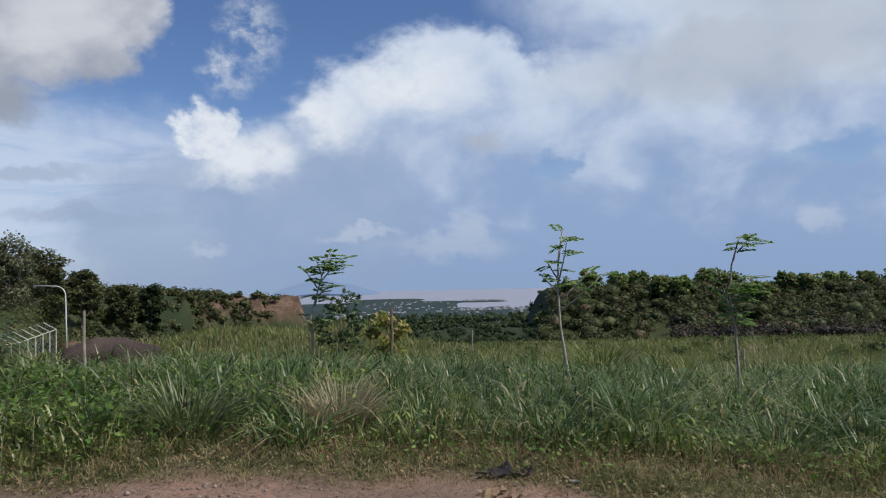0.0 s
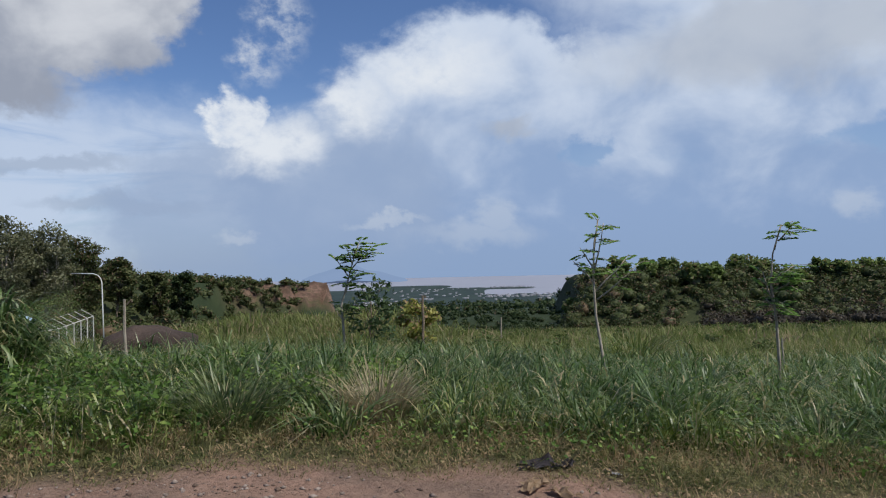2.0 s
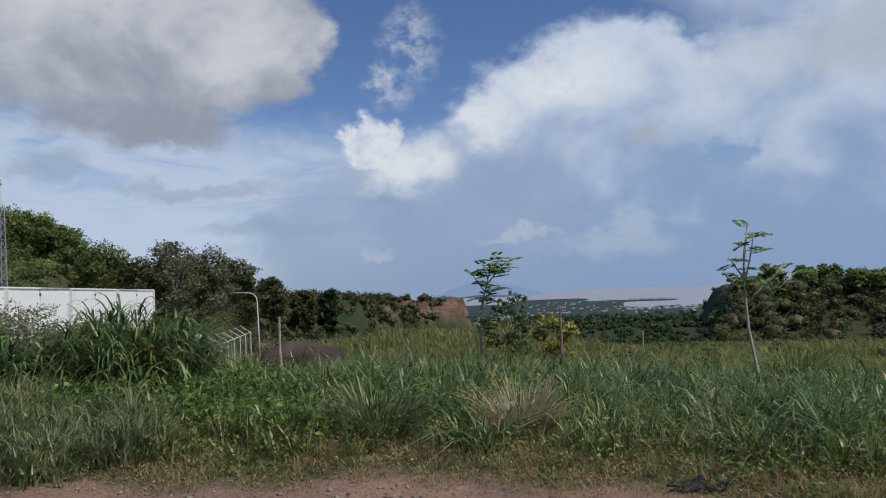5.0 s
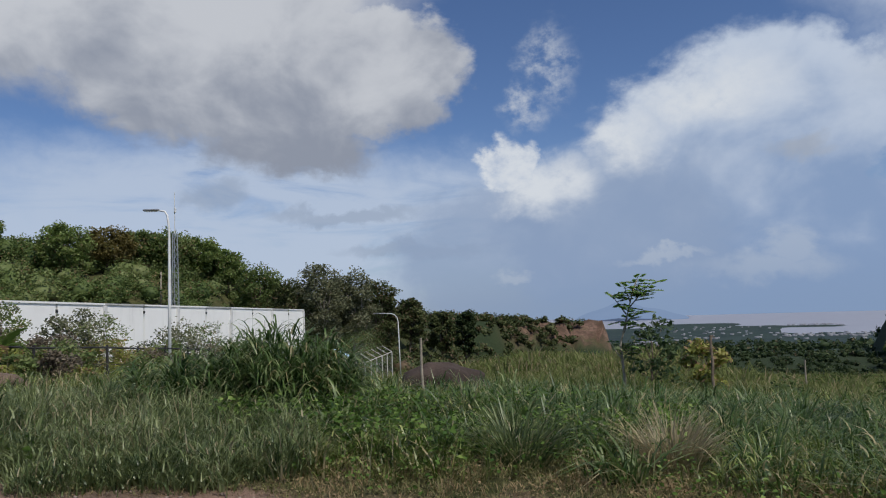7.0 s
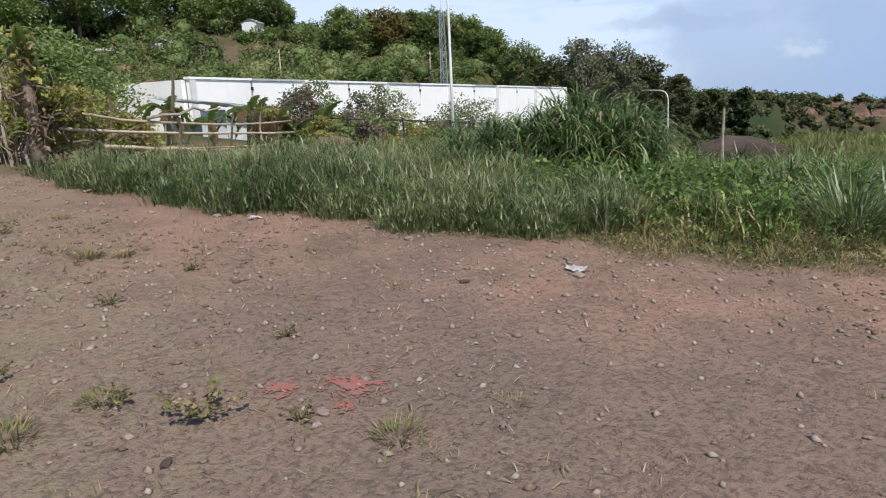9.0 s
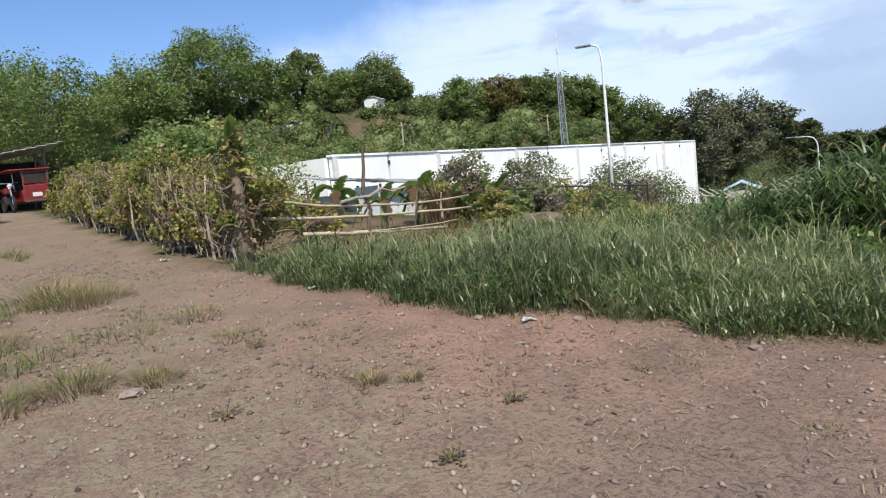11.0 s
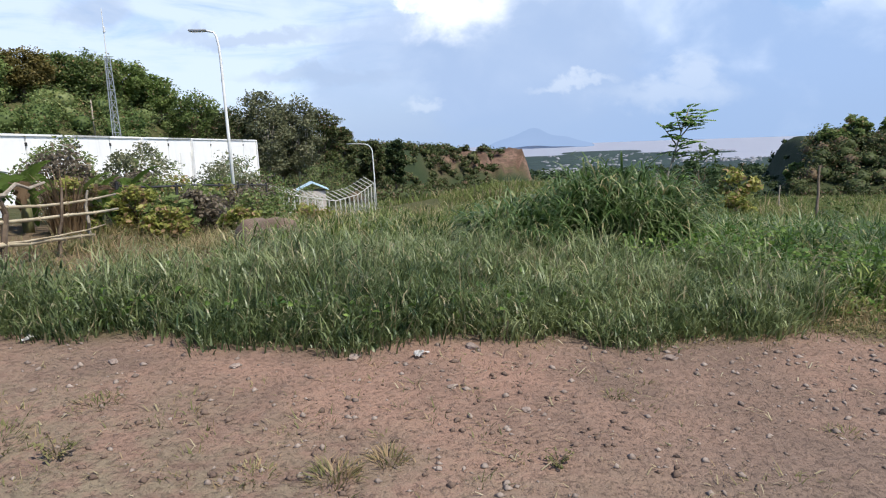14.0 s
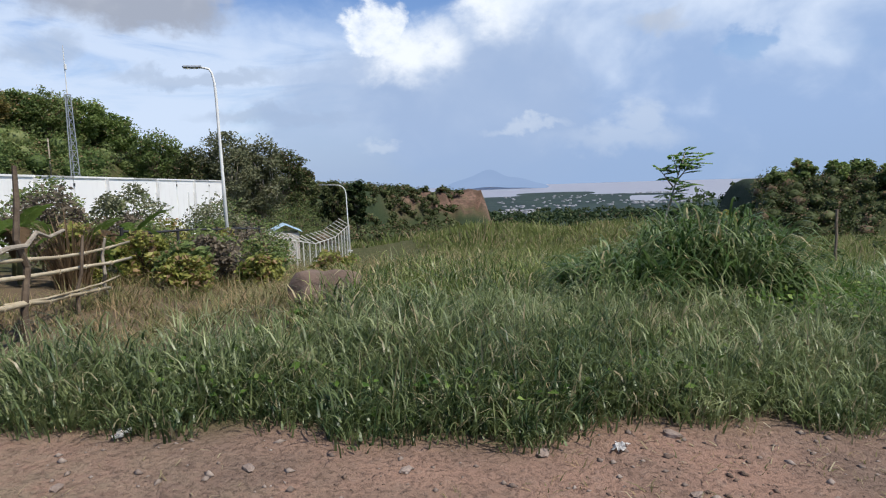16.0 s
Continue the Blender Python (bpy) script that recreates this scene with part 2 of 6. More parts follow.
def white_wall_material():
    m, k = material("white_render")
    p = k.n("ShaderNodeTexCoord").outputs["Object"]
    sep = k.n("ShaderNodeSeparateXYZ", {0: p}).outputs
    run = k.n("ShaderNodeCombineXYZ", {0: k.math("MULTIPLY", sep[0], 2.5), 1: k.math("MULTIPLY", sep[1], 2.5), 2: k.math("MULTIPLY", sep[2], 0.25)}).outputs[0]
    drip = k.smooth(k.noise(run, 1.6, 5.0, 0.65).outputs[0], 0.52, 0.78)
    blot = k.smooth(k.noise(p, 0.5, 5.0, 0.6).outputs[0], 0.45, 0.75)
    c = k.mix(k.math("MULTIPLY", drip, 0.25), (0.88, 0.87, 0.84), (0.45, 0.44, 0.41))
    c = k.mix(k.math("MULTIPLY", blot, 0.22), c, (0.55, 0.53, 0.48))
    s = k.n("ShaderNodeBsdfPrincipled", {"Base Color": c, "Roughness": 0.85, "Specular IOR Level": 0.2})
    finish(k, s.outputs[0])
    return m


EARTH, WATER, WHITE = ground_material(), water_material(), white_wall_material()
NAPIER = foliage("napier_blades", (0.038, 0.072, 0.026), (0.150, 0.192, 0.070), (0.360, 0.395, 0.190), 0.8, (0.36, 0.31, 0.18), 0.08, 0.4, 0.4, 0.45, 7.0)
CLUMP = foliage("cane_grass_blades", (0.026, 0.060, 0.016), (0.092, 0.152, 0.040), (0.300, 0.350, 0.160), 1.2, (0.38, 0.33, 0.17), 0.08, 0.4, 0.4, 0.45, 6.0)
FIELD = foliage("field_blades", (0.022, 0.050, 0.009), (0.104, 0.148, 0.026), (0.400, 0.430, 0.145), 0.9, (0.44, 0.37, 0.20), 0.14, 0.36, 0.4, 0.45, 5.0)
FARFIELD = foliage("far_field_blades", (0.090, 0.125, 0.030), (0.165, 0.195, 0.058), (0.280, 0.285, 0.120), 0.12, (0.36, 0.29, 0.16), 0.16, 0.45)
WEEDS = foliage("low_weeds", (0.090, 0.112, 0.035), (0.200, 0.192, 0.077), (0.350, 0.300, 0.155), 1.1, (0.37, 0.27, 0.15), 0.36, 0.4, tuft=9.0)
STRAW = foliage("dry_straw", (0.24, 0.19, 0.10), (0.37, 0.31, 0.18), (0.52, 0.46, 0.31), 2.0)
HERB = foliage("broad_weed_leaves", (0.040, 0.095, 0.018), (0.110, 0.190, 0.036), (0.290, 0.380, 0.105), 1.0, None, 0.0, 0.4, tuft=6.0)
WOODS = foliage("hill_leaves", (0.070, 0.112, 0.032), (0.165, 0.220, 0.072), (0.300, 0.330, 0.140), 0.14, (0.27, 0.20, 0.10), 0.08, 0.42)
# darker copy of the hill leaves, with shade put into the colour
DARKWOODS = foliage("painted_shade_leaves", (0.017, 0.034, 0.014), (0.043, 0.068, 0.025), (0.105, 0.128, 0.052), 0.14, (0.14, 0.11, 0.06), 0.04, 0.28)
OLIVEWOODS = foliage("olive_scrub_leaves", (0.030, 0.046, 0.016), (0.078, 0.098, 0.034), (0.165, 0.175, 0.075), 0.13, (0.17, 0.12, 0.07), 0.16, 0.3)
# leaf colour that holds the shade of a dark brown cliff
CLIFFSHADE = foliage("cliff_shade_leaves", (0.024, 0.022, 0.016), (0.052, 0.044, 0.030), (0.098, 0.082, 0.052), 0.15, (0.11, 0.08, 0.05), 0.15, 0.2)
SLOPEBUSH = foliage("slope_bush_leaves", (0.034, 0.058, 0.016), (0.090, 0.125, 0.036), (0.230, 0.255, 0.100), 0.5, (0.26, 0.21, 0.11), 0.10, 0.4)
TREELEAF = foliage("tree_leaves", (0.082, 0.140, 0.036), (0.195, 0.260, 0.078), (0.340, 0.390, 0.155), 0.4, (0.28, 0.24, 0.12), 0.04, 0.42)
PALELEAF = foliage("pale_tree_leaves", (0.08, 0.095, 0.050), (0.165, 0.175, 0.095), (0.31, 0.30, 0.19), 0.6)
OLIVELEAF = foliage("flowering_tree_leaves", (0.10, 0.09, 0.025), (0.17, 0.14, 0.045), (0.26, 0.21, 0.09), 0.4)
HEDGELEAF = foliage("vine_leaves", (0.110, 0.150, 0.034), (0.290, 0.300, 0.075), (0.520, 0.480, 0.180), 0.9, (0.40, 0.27, 0.15), 0.25, 0.45)
SAPLEAF = foliage("sapling_leaflets", (0.085, 0.175, 0.040), (0.185, 0.310, 0.080), (0.330, 0.440, 0.160), 1.5, None, 0.0, 0.5)
BANANA = foliage("banana_leaf", (0.075, 0.140, 0.028), (0.165, 0.245, 0.055), (0.290, 0.350, 0.120), 1.0, (0.30, 0.26, 0.11), 0.12, 0.5)
DRYBANANA = foliage("dry_banana_leaf", (0.12, 0.080, 0.045), (0.22, 0.150, 0.085), (0.32, 0.235, 0.14), 1.0)
BARK = plain("bark", (0.13, 0.095, 0.065), (0.27, 0.215, 0.155), 0.9, 9.0, bump=0.5)
PALEBARK = plain("pale_bark", (0.24, 0.20, 0.15), (0.42, 0.37, 0.29), 0.85, 14.0, bump=0.4)
BROWNSTICK = plain("brushwood", (0.075, 0.052, 0.036), (0.19, 0.145, 0.10), 0.9, 7.0, bump=0.4)
BAMBOO = plain("bamboo", (0.31, 0.245, 0.15), (0.53, 0.45, 0.31), 0.55, 5.0, bump=0.2)
STEEL = plain("galvanised_steel", (0.34, 0.35, 0.35), (0.50, 0.51, 0.51), 0.45, 8.0, 0.75, 0.05)
PALEPAINT = plain("pale_paint", (0.60, 0.60, 0.57), (0.74, 0.74, 0.71), 0.6, 6.0, 0.0, 0.08)
DARKSTEEL = plain("dark_steel", (0.03, 0.03, 0.032), (0.07, 0.065, 0.06), 0.6, 8.0, 0.4, 0.1)
STONE = plain("stone", (0.17, 0.125, 0.098), (0.36, 0.29, 0.24), 0.9, 9.0, bump=0.5)
BROWNROCK = plain("brown_rock", (0.034, 0.025, 0.021), (0.090, 0.064, 0.050), 0.92, 3.0, bump=0.8, fine=22.0)
REDSOIL = plain("loose_soil", (0.11, 0.075, 0.055), (0.20, 0.14, 0.105), 0.95, 3.0, bump=0.6, fine=28.0)
SHEET = plain("weathered_sheet", (0.30, 0.31, 0.29), (0.62, 0.64, 0.62), 0.5, 3.0, 0.1, 0.1)
TARP = plain("pale_blue_tarpaulin", (0.42, 0.47, 0.47), (0.64, 0.68, 0.68), 0.45, 2.5, 0.0, 0.2)
BLUEROOF = plain("pale_blue_roof", (0.30, 0.43, 0.52), (0.46, 0.58, 0.65), 0.5, 2.0, 0.1, 0.1)
OLDPLANK = plain("old_planks", (0.12, 0.095, 0.075), (0.24, 0.20, 0.165), 0.9, 6.0, bump=0.4)
# near-black colour stands in for the shade inside shed, houses and windscreen
DARKIN = plain("interior_shade", (0.020, 0.017, 0.015), (0.045, 0.038, 0.032), 0.9, 4.0)
PINKWALL = plain("faded_house_wall", (0.42, 0.36, 0.31), (0.62, 0.57, 0.51), 0.9, 2.0)
RUST = plain("rusty_roof", (0.17, 0.10, 0.07), (0.30, 0.21, 0.16), 0.8, 2.0)
RED = plain("red_enamel", (0.15, 0.016, 0.015), (0.24, 0.032, 0.027), 0.35, 4.0, 0.0, 0.03, spec=0.5)
CHROME = plain("chrome", (0.5, 0.5, 0.5), (0.65, 0.65, 0.65), 0.25, 4.0, 1.0, 0.02)
RUBBER = plain("rubber", (0.015, 0.015, 0.015), (0.03, 0.03, 0.03), 0.85, 8.0)
PAPER = plain("pale_scrap", (0.55, 0.53, 0.50), (0.78, 0.77, 0.74), 0.7, 12.0)
CARD = plain("wet_cardboard", (0.30, 0.20, 0.12), (0.45, 0.33, 0.21), 0.85, 12.0)
DARKRAG = plain("dark_rag", (0.03, 0.025, 0.03), (0.10, 0.085, 0.085), 0.8, 12.0)
PAINTRED = plain("red_paint_mark", (0.32, 0.095, 0.080), (0.24, 0.14, 0.11), 0.95, 14.0, bump=0.6, fine=140.0)


def glass_material():
    m, k = material("lamp_glass")
    s = k.n("ShaderNodeBsdfPrincipled", {"Base Color": (0.85, 0.86, 0.84, 1), "Roughness": 0.25, "Transmission Weight": 0.6})
    finish(k, s.outputs[0])
    return m


GLASS = glass_material()

# ---- builders ----
rng = np.random.default_rng(7)
R2 = random.Random(11)


def mesh_of(name, verts, faces, mat, smooth=False):
    """A mesh from arrays; faces all have the same number of corners."""
    verts, faces = np.asarray(verts, np.float32), np.asarray(faces, np.int32)
    me = bpy.data.meshes.new(name)
    me.vertices.add(len(verts))
    me.vertices.foreach_set("co", verts.ravel())
    me.loops.add(faces.size)
    me.loops.foreach_set("vertex_index", faces.ravel())
    me.polygons.add(len(faces))
    me.polygons.foreach_set("loop_start", np.arange(0, faces.size, faces.shape[1], dtype=np.int32))
    me.update(calc_edges=True)
    if smooth:
        me.polygons.foreach_set("use_smooth", np.ones(len(faces), bool))
    me.materials.append(mat)
    return me


def thing(name, at, label, category, group="", kind=""):
    """An empty at the base of a thing, for its parts."""
    ob = new(name)
    ob.location = at
    return tagged(ob, label, category, group, kind)


def part(name, bm, mat, parent, label="", smooth=False):
    me = bpy.data.meshes.new(name)
    bm.to_mesh(me)
    bm.free()
    me.materials.append(mat)
    if smooth:
        for poly in me.polygons:
            poly.use_smooth = True
    ob = new(name, me)
    ob.parent = parent
    return tagged(ob, label)


def part_mesh(name, me, parent, label=""):
    ob = new(name, me)
    ob.parent = parent
    return tagged(ob, label)


def box(bm, at, size, turn=0.0, bevel=0.0):
    geo = bmesh.ops.create_cube(bm, size=1.0, matrix=pose(*at, 0, 0, turn) @ Matrix.Diagonal((*size, 1)))
    if bevel:
        edges = {e for v in geo["verts"] for e in v.link_edges}
        bmesh.ops.bevel(bm, geom=list(edges), offset=bevel, segments=1, affect="EDGES")
    return bm


def tube(bm, pts, radii, sides=7):
    """A tapered, capped tube along points."""
    pts = [Vector(p) for p in pts]
    rings = []
    for i, p in enumerate(pts):
        way = (pts[min(i + 1, len(pts) - 1)] - pts[max(i - 1, 0)]).normalized()
        side = way.orthogonal() if i == 0 else (side - way * side.dot(way))
        side.normalize()
        up = way.cross(side)
        r = radii[i] if isinstance(radii, (list, tuple)) else radii
        rings.append([bm.verts.new(p + (side * math.cos(a) + up * math.sin(a)) * r) for a in (math.tau * j / sides for j in range(sides))])
    for a, b in zip(rings, rings[1:]):
        for j in range(sides):
            bm.faces.new((a[j], a[(j + 1) % sides], b[(j + 1) % sides], b[j]))
    bm.faces.new(rings[0][::-1])
    bm.faces.new(rings[-1])
    return bm


def crooked(a, b, bend, n=5, seed=None):
    r = random.Random(seed) if seed is not None else R2
    a, b = Vector(a), Vector(b)
    return [a.lerp(b, i / n) + Vector([r.uniform(-bend, bend) * math.sin(math.pi * i / n) for _ in range(3)]) for i in range(n + 1)]


def blades(base, height, width, lean, way, droop, seg=3, reach=1.0):
    """Arching grass blades: base (n, 3) and arrays of n. Gives vertices and triangles."""
    n = len(base)
    out = np.stack([np.cos(way), np.sin(way)], 1)
    side = np.stack([-np.sin(way + rng.normal(0, 0.7, n)), np.cos(way)], 1)
    rows = []
    for i in range(seg):
        s = i / seg
        r = height * (lean * s + reach * droop * s * s)
        z = height * (s - 0.45 * droop * s * s * s)
        c = np.concatenate([base[:, :2] + out * r[:, None], (base[:, 2] + z)[:, None]], 1)
        w = (width * (1 - 0.55 * s))[:, None] * 0.5 * side
        for sign in (-1, 1):
            v = c.copy()
            v[:, :2] += sign * w
            rows.append(v)
    tip = np.concatenate([base[:, :2] + out * (height * (lean + reach * droop))[:, None], (base[:, 2] + height * (1 - 0.45 * droop))[:, None]], 1)
    rows.append(tip)
    verts = np.stack(rows, 1).reshape(-1, 3)
    tri = []
    for i in range(seg - 1):
        a = 2 * i
        tri += [(a, a + 1, a + 3), (a, a + 3, a + 2)]
    tri.append((2 * seg - 2, 2 * seg - 1, 2 * seg))
    faces = (np.arange(n)[:, None, None] * (2 * seg + 1) + np.array(tri)[None]).reshape(-1, 3)
    return verts, faces


def leaves(pts, size, flat=0.0, long=1.5, toward=None):
    """Folded leaves at points, turned at random. flat: how far they lie level."""
    n = len(pts)
    d = rng.normal(0, 1, (n, 3))
    d[:, 2] *= 1 - flat
    if toward is not None:
        d = d * 0.7 + toward
    d /= np.linalg.norm(d, axis=1)[:, None] + 1e-9
    up = rng.normal(0, 1, (n, 3))
    up[:, 2] += 1.2 + 2 * flat
    s = np.cross(d, up)
    s /= np.linalg.norm(s, axis=1)[:, None] + 1e-9
    nrm = np.cross(s, d)
    size = np.broadcast_to(np.asarray(size, float), (n,))[:, None]
    a = pts - d * size * long * 0.5
    b = pts + d * size * long * 0.5 - nrm * size * 0.12
    l = pts - s * size * 0.5 + nrm * size * 0.14
    r = pts + s * size * 0.5 + nrm * size * 0.14
    verts = np.stack([a, l, b, r], 1).reshape(-1, 3)
    faces = (np.arange(n)[:, None, None] * 4 + np.array([(0, 3, 2), (0, 2, 1)])[None]).reshape(-1, 3)
    return verts, faces


def shell(centre, radii, n, inner=0.62):
    """Points in the outer part of an uneven ellipsoid."""
    d = rng.normal(0, 1, (n, 3))
    d /= np.linalg.norm(d, axis=1)[:, None]
    ph = rng.uniform(0, 6.28, 3)
    lump = 1 + 0.16 * np.sin(3.1 * d[:, 0] + ph[0] + 2 * d[:, 2]) + 0.14 * np.sin(4.3 * d[:, 1] + ph[1]) + 0.10 * np.sin(5.7 * d[:, 2] + ph[2])
    return np.asarray(centre) + d * np.asarray(radii) * (rng.uniform(inner, 1.0, n) * lump)[:, None]


def joined(pieces):
    verts, faces, at = [], [], 0
    for v, f in pieces:
        verts.append(v)
        faces.append(f + at)
        at += len(v)
    return np.concatenate(verts), np.concatenate(faces)


# ---- the ground ----
def sstep(v, a, b):
    t = np.clip((v - a) / (b - a), 0, 1)
    return t * t * (3 - 2 * t)


def edge_y(x):
    """Where the road ends and the green begins."""
    return np.interp(x, (-30, -17, -12.4, -10.1, -7.4, -6.2, -4.6, -2.7, -1.5, -0.5, 0.4, 1.3, 4, 12), (1.3, 1.36, 1.5, 1.88, 2.27, 2.68, 3.4, 4.05, 4.45, 4.68, 4.57, 4.26, 3.9, 3.6)) \
        + 0.10 * np.sin(x * 3.1) + 0.07 * np.sin(x * 7.3 + 1)


RIDGE_AZ = (-180, -120, -95, -85, -62, -54, -48, -43, -39.5, -33, -28.5, -22.5, -16.5, -11.6)
RIDGE_EL = (4, 5, 6.0, 6.0, 6.0, 4.4, 4.2, 3.6, 1.2, 0.0, -0.9, -1.3, -1.5, -1.6)
RIDGE_D = (120, 110, 105, 95, 90, 92, 95, 100, 110, 135, 175, 235, 290, 300)


def wave(x, y, s, seed):
    """A cheap smooth noise in -1..1."""
    return (np.sin(x * s + 1.7 * seed + 1.3 * np.sin(y * s * 0.7 + seed)) + np.sin(y * s * 1.13 + 2.9 * seed + 1.1 * np.sin(x * s * 0.83 - seed))
            + 0.5 * np.sin((x + y) * s * 2.3 + seed)) / 2.5


def ground_z(x, y):
    x, y = np.asarray(x, float), np.asarray(y, float)
    d = np.hypot(x, y)
    az = np.degrees(np.arctan2(x, y))
    cx = 6 * np.tanh((x + 9) / 24) * 4 - 9
    past = np.logaddexp(0, (y - 6.5) * 1.3) / 1.3
    near = -0.063 * cx * np.exp(-past / 22) + 0.012 * np.clip(y, -30, 8) - 0.105 * np.minimum(past, 210)
    near = near + 0.025 * wave(x, y, 0.9, 1.0) * sstep(d, 1, 6) + 0.22 * wave(x, y, 0.16, 2.0) * sstep(past, 4, 30)
    # low land down to the shore
    low = np.interp(d, (0, 150, 400, 1000, 2000, 2900, 3100, 6000), (0, -12, -30, -66, -110, -119, -121.5, -140)) + 2.5 * wave(x, y, 0.012, 3.0) * sstep(d, 250, 600) * (1 - sstep(d, 2000, 2800))
    # an arm of the bay, with a spit of land across it
    low = low + (-126 - low) * sstep(az, 1.3, 2.7) * sstep(d + 60 * np.sin(az * 2.1), 2240, 2340)
    spit = np.exp(-((az - 4.0) / 2.5) ** 4) * np.exp(-((d - 2880) / 95) ** 2) * 11 + np.exp(-((az + 4) / 3.2) ** 4) * np.exp(-((d - 3250) / 150) ** 2) * 6
    low = low + spit
    z = near + (low - near) * sstep(d, 120, 320)
    # hills on the one side, ending in a bare cliff
    gully = 1 + 0.016 * wave(x, y, 0.13, 7.0) + 0.010 * wave(x, y, 0.31, 3.0) + 0.005 * np.sin(az * 23.0)
    crag = sstep(az, -20, -17) * (1 - sstep(az, -10.5, -9.5))
    gully = gully + crag * (0.016 * wave(x, y, 0.22, 4.0) + 0.012 * wave(x, y, 0.6, 8.0))
    top = crag * (1.3 * wave(x, y, 0.35, 6.0) + 0.5 * wave(x, y, 0.9, 2.0)) + 1.5 + np.interp(az, RIDGE_AZ, RIDGE_D) * np.tan(np.radians(np.interp(az, RIDGE_AZ, RIDGE_EL))) + 0.9 * wave(x, y, 0.05, 5.0)
    far = np.interp(az, RIDGE_AZ, RIDGE_D)
    steep = np.interp(az, (-40, -24, -19), (0.55, 0.72, 0.88))
    rise = sstep(d * gully, far * steep, far) * (1 - sstep(az + 1.1 * wave(x, y, 0.03, 2.2), -11.7, -10.7)) * (1 - sstep(d, far * np.interp(az, (-35, -24), (2.2, 1.03)), far * np.interp(az, (-35, -24), (4, 1.5))))
    z = z + (top - z) * rise
    # wooded hill on the other side
    top2 = -6.4 + 2.2 * wave(x, y, 0.045, 4.0)
    rise2 = sstep(d, 165, 205) * sstep(az + 1.5 * wave(x, y, 0.02, 6.0), 7.6, 9.4) * (1 - sstep(az, 100, 130)) * (1 - sstep(d, 320, 600))
    z = z + (top2 - z) * rise2
    z = z - 0.36 * sstep(y - edge_y(x), 0.5, 2.0) * sstep(-x, 9.0, 10.6) * (1 - sstep(y, 12, 18))
    z = z - 1.25 * np.exp(-((x + 22) / 7) ** 2 - ((y - 33) / 9) ** 2)
    z = z - 0.75 * np.exp(-((x + 16.5) / 4.5) ** 2 - ((y - 21.5) / 6) ** 2)
    # grassy knoll before the cliff
    z = z + 2.0 * np.exp(-((x + 13) / 9) ** 2 - ((y - 52) / 10) ** 2) + 0.8 * np.exp(-((x + 3.5) / 3.5) ** 2 - ((y - 33) / 6) ** 2) + 1.15 * np.exp(-((x + 6) / 4.5) ** 2 - ((y - 38) / 6) ** 2)
    return z


def gz(x, y):
    return float(ground_z(x, y))


def build_ground():
    az = np.radians(np.concatenate([np.arange(-100, 60, 0.36), np.arange(60, 260, 4.0)]))
    r = np.concatenate([np.arange(0.25, 14, 0.25), np.geomspace(14, 5000, 170)])
    a, d = np.meshgrid(az, r)
    x, y = d * np.sin(a) - 2.5, d * np.cos(a)
    z = ground_z(x, y)
    verts = np.concatenate([[[-2.5, 0, gz(-2.5, 0)]], np.stack([x, y, z], -1).reshape(-1, 3)])
    n, m = len(r), len(az)
    i, j = np.meshgrid(np.arange(n - 1), np.arange(m), indexing="ij")
    j2 = (j + 1) % m
    quads = np.stack([1 + i * m + j, 1 + i * m + j2, 1 + (i + 1) * m + j2, 1 + (i + 1) * m + j], -1).reshape(-1, 4)
    tri = np.stack([np.zeros(m, int), 1 + np.arange(m), 1 + (np.arange(m) + 1) % m, 1 + (np.arange(m) + 1) % m], -1)
    tris = np.concatenate([quads[:, [0, 1, 2]], quads[:, [0, 2, 3]], tri[:, [0, 2, 1]]])
    me = mesh_of("ground", verts, tris, EARTH, True)
    x, y, z = verts.T
    dist, azd = np.hypot(x, y), np.degrees(np.arctan2(x, y))
    road = 1 - sstep(y - edge_y(x), -0.12, 0.35)
    road = np.maximum(road, 0.5 * sstep(-x, 8.4, 9.4) * (1 - sstep(-x, 15, 18)) * (1 - sstep(y, 8, 10)) * sstep(y, 1, 2))
    road = np.maximum(road, 0.8 * np.exp(-((x + 7.0) / 1.6) ** 2 - ((y - 9.2) / 0.6) ** 2))
    far_d = np.interp(azd, RIDGE_AZ, RIDGE_D)
    cliff = sstep(azd, -21, -17) * (1 - sstep(azd, -10, -9)) * sstep(dist, far_d * 0.90, far_d * 0.95) * (1 - sstep(dist, far_d * 1.01, far_d * 1.05))
    scar = (1 - sstep(azd, -58, -50)) * sstep(dist, 62, 70) * (1 - sstep(dist, 84, 92)) * 0.45
    trodden = (1 - sstep(y + 0.12 * x, -0.4, 1.6)) * (1 - sstep(x, -4.5, -0.5))
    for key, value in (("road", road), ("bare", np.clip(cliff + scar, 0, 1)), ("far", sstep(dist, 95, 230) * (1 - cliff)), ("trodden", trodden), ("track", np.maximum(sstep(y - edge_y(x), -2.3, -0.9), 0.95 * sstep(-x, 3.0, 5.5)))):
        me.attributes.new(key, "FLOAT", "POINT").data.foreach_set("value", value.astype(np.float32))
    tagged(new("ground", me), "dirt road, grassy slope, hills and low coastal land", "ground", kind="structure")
    # the bay
    bm = bmesh.new()
    for ring in (1500.0, 4990.0):
        for t in range(48):
            b = radians(-110 + t * 4.6)
            bm.verts.new((ring * math.sin(b), ring * math.cos(b), 0))
    bm.verts.ensure_lookup_table()
    for t in range(47):
        bm.faces.new([bm.verts[q] for q in (t, t + 1, 48 + t + 1, 48 + t)][::-1])
    ob = part("water", bm, WATER, None)
    ob.location.z = -120.3
    tagged(ob, "pale grey sea in the bay under the clouds", "sea", kind="structure")


build_ground()

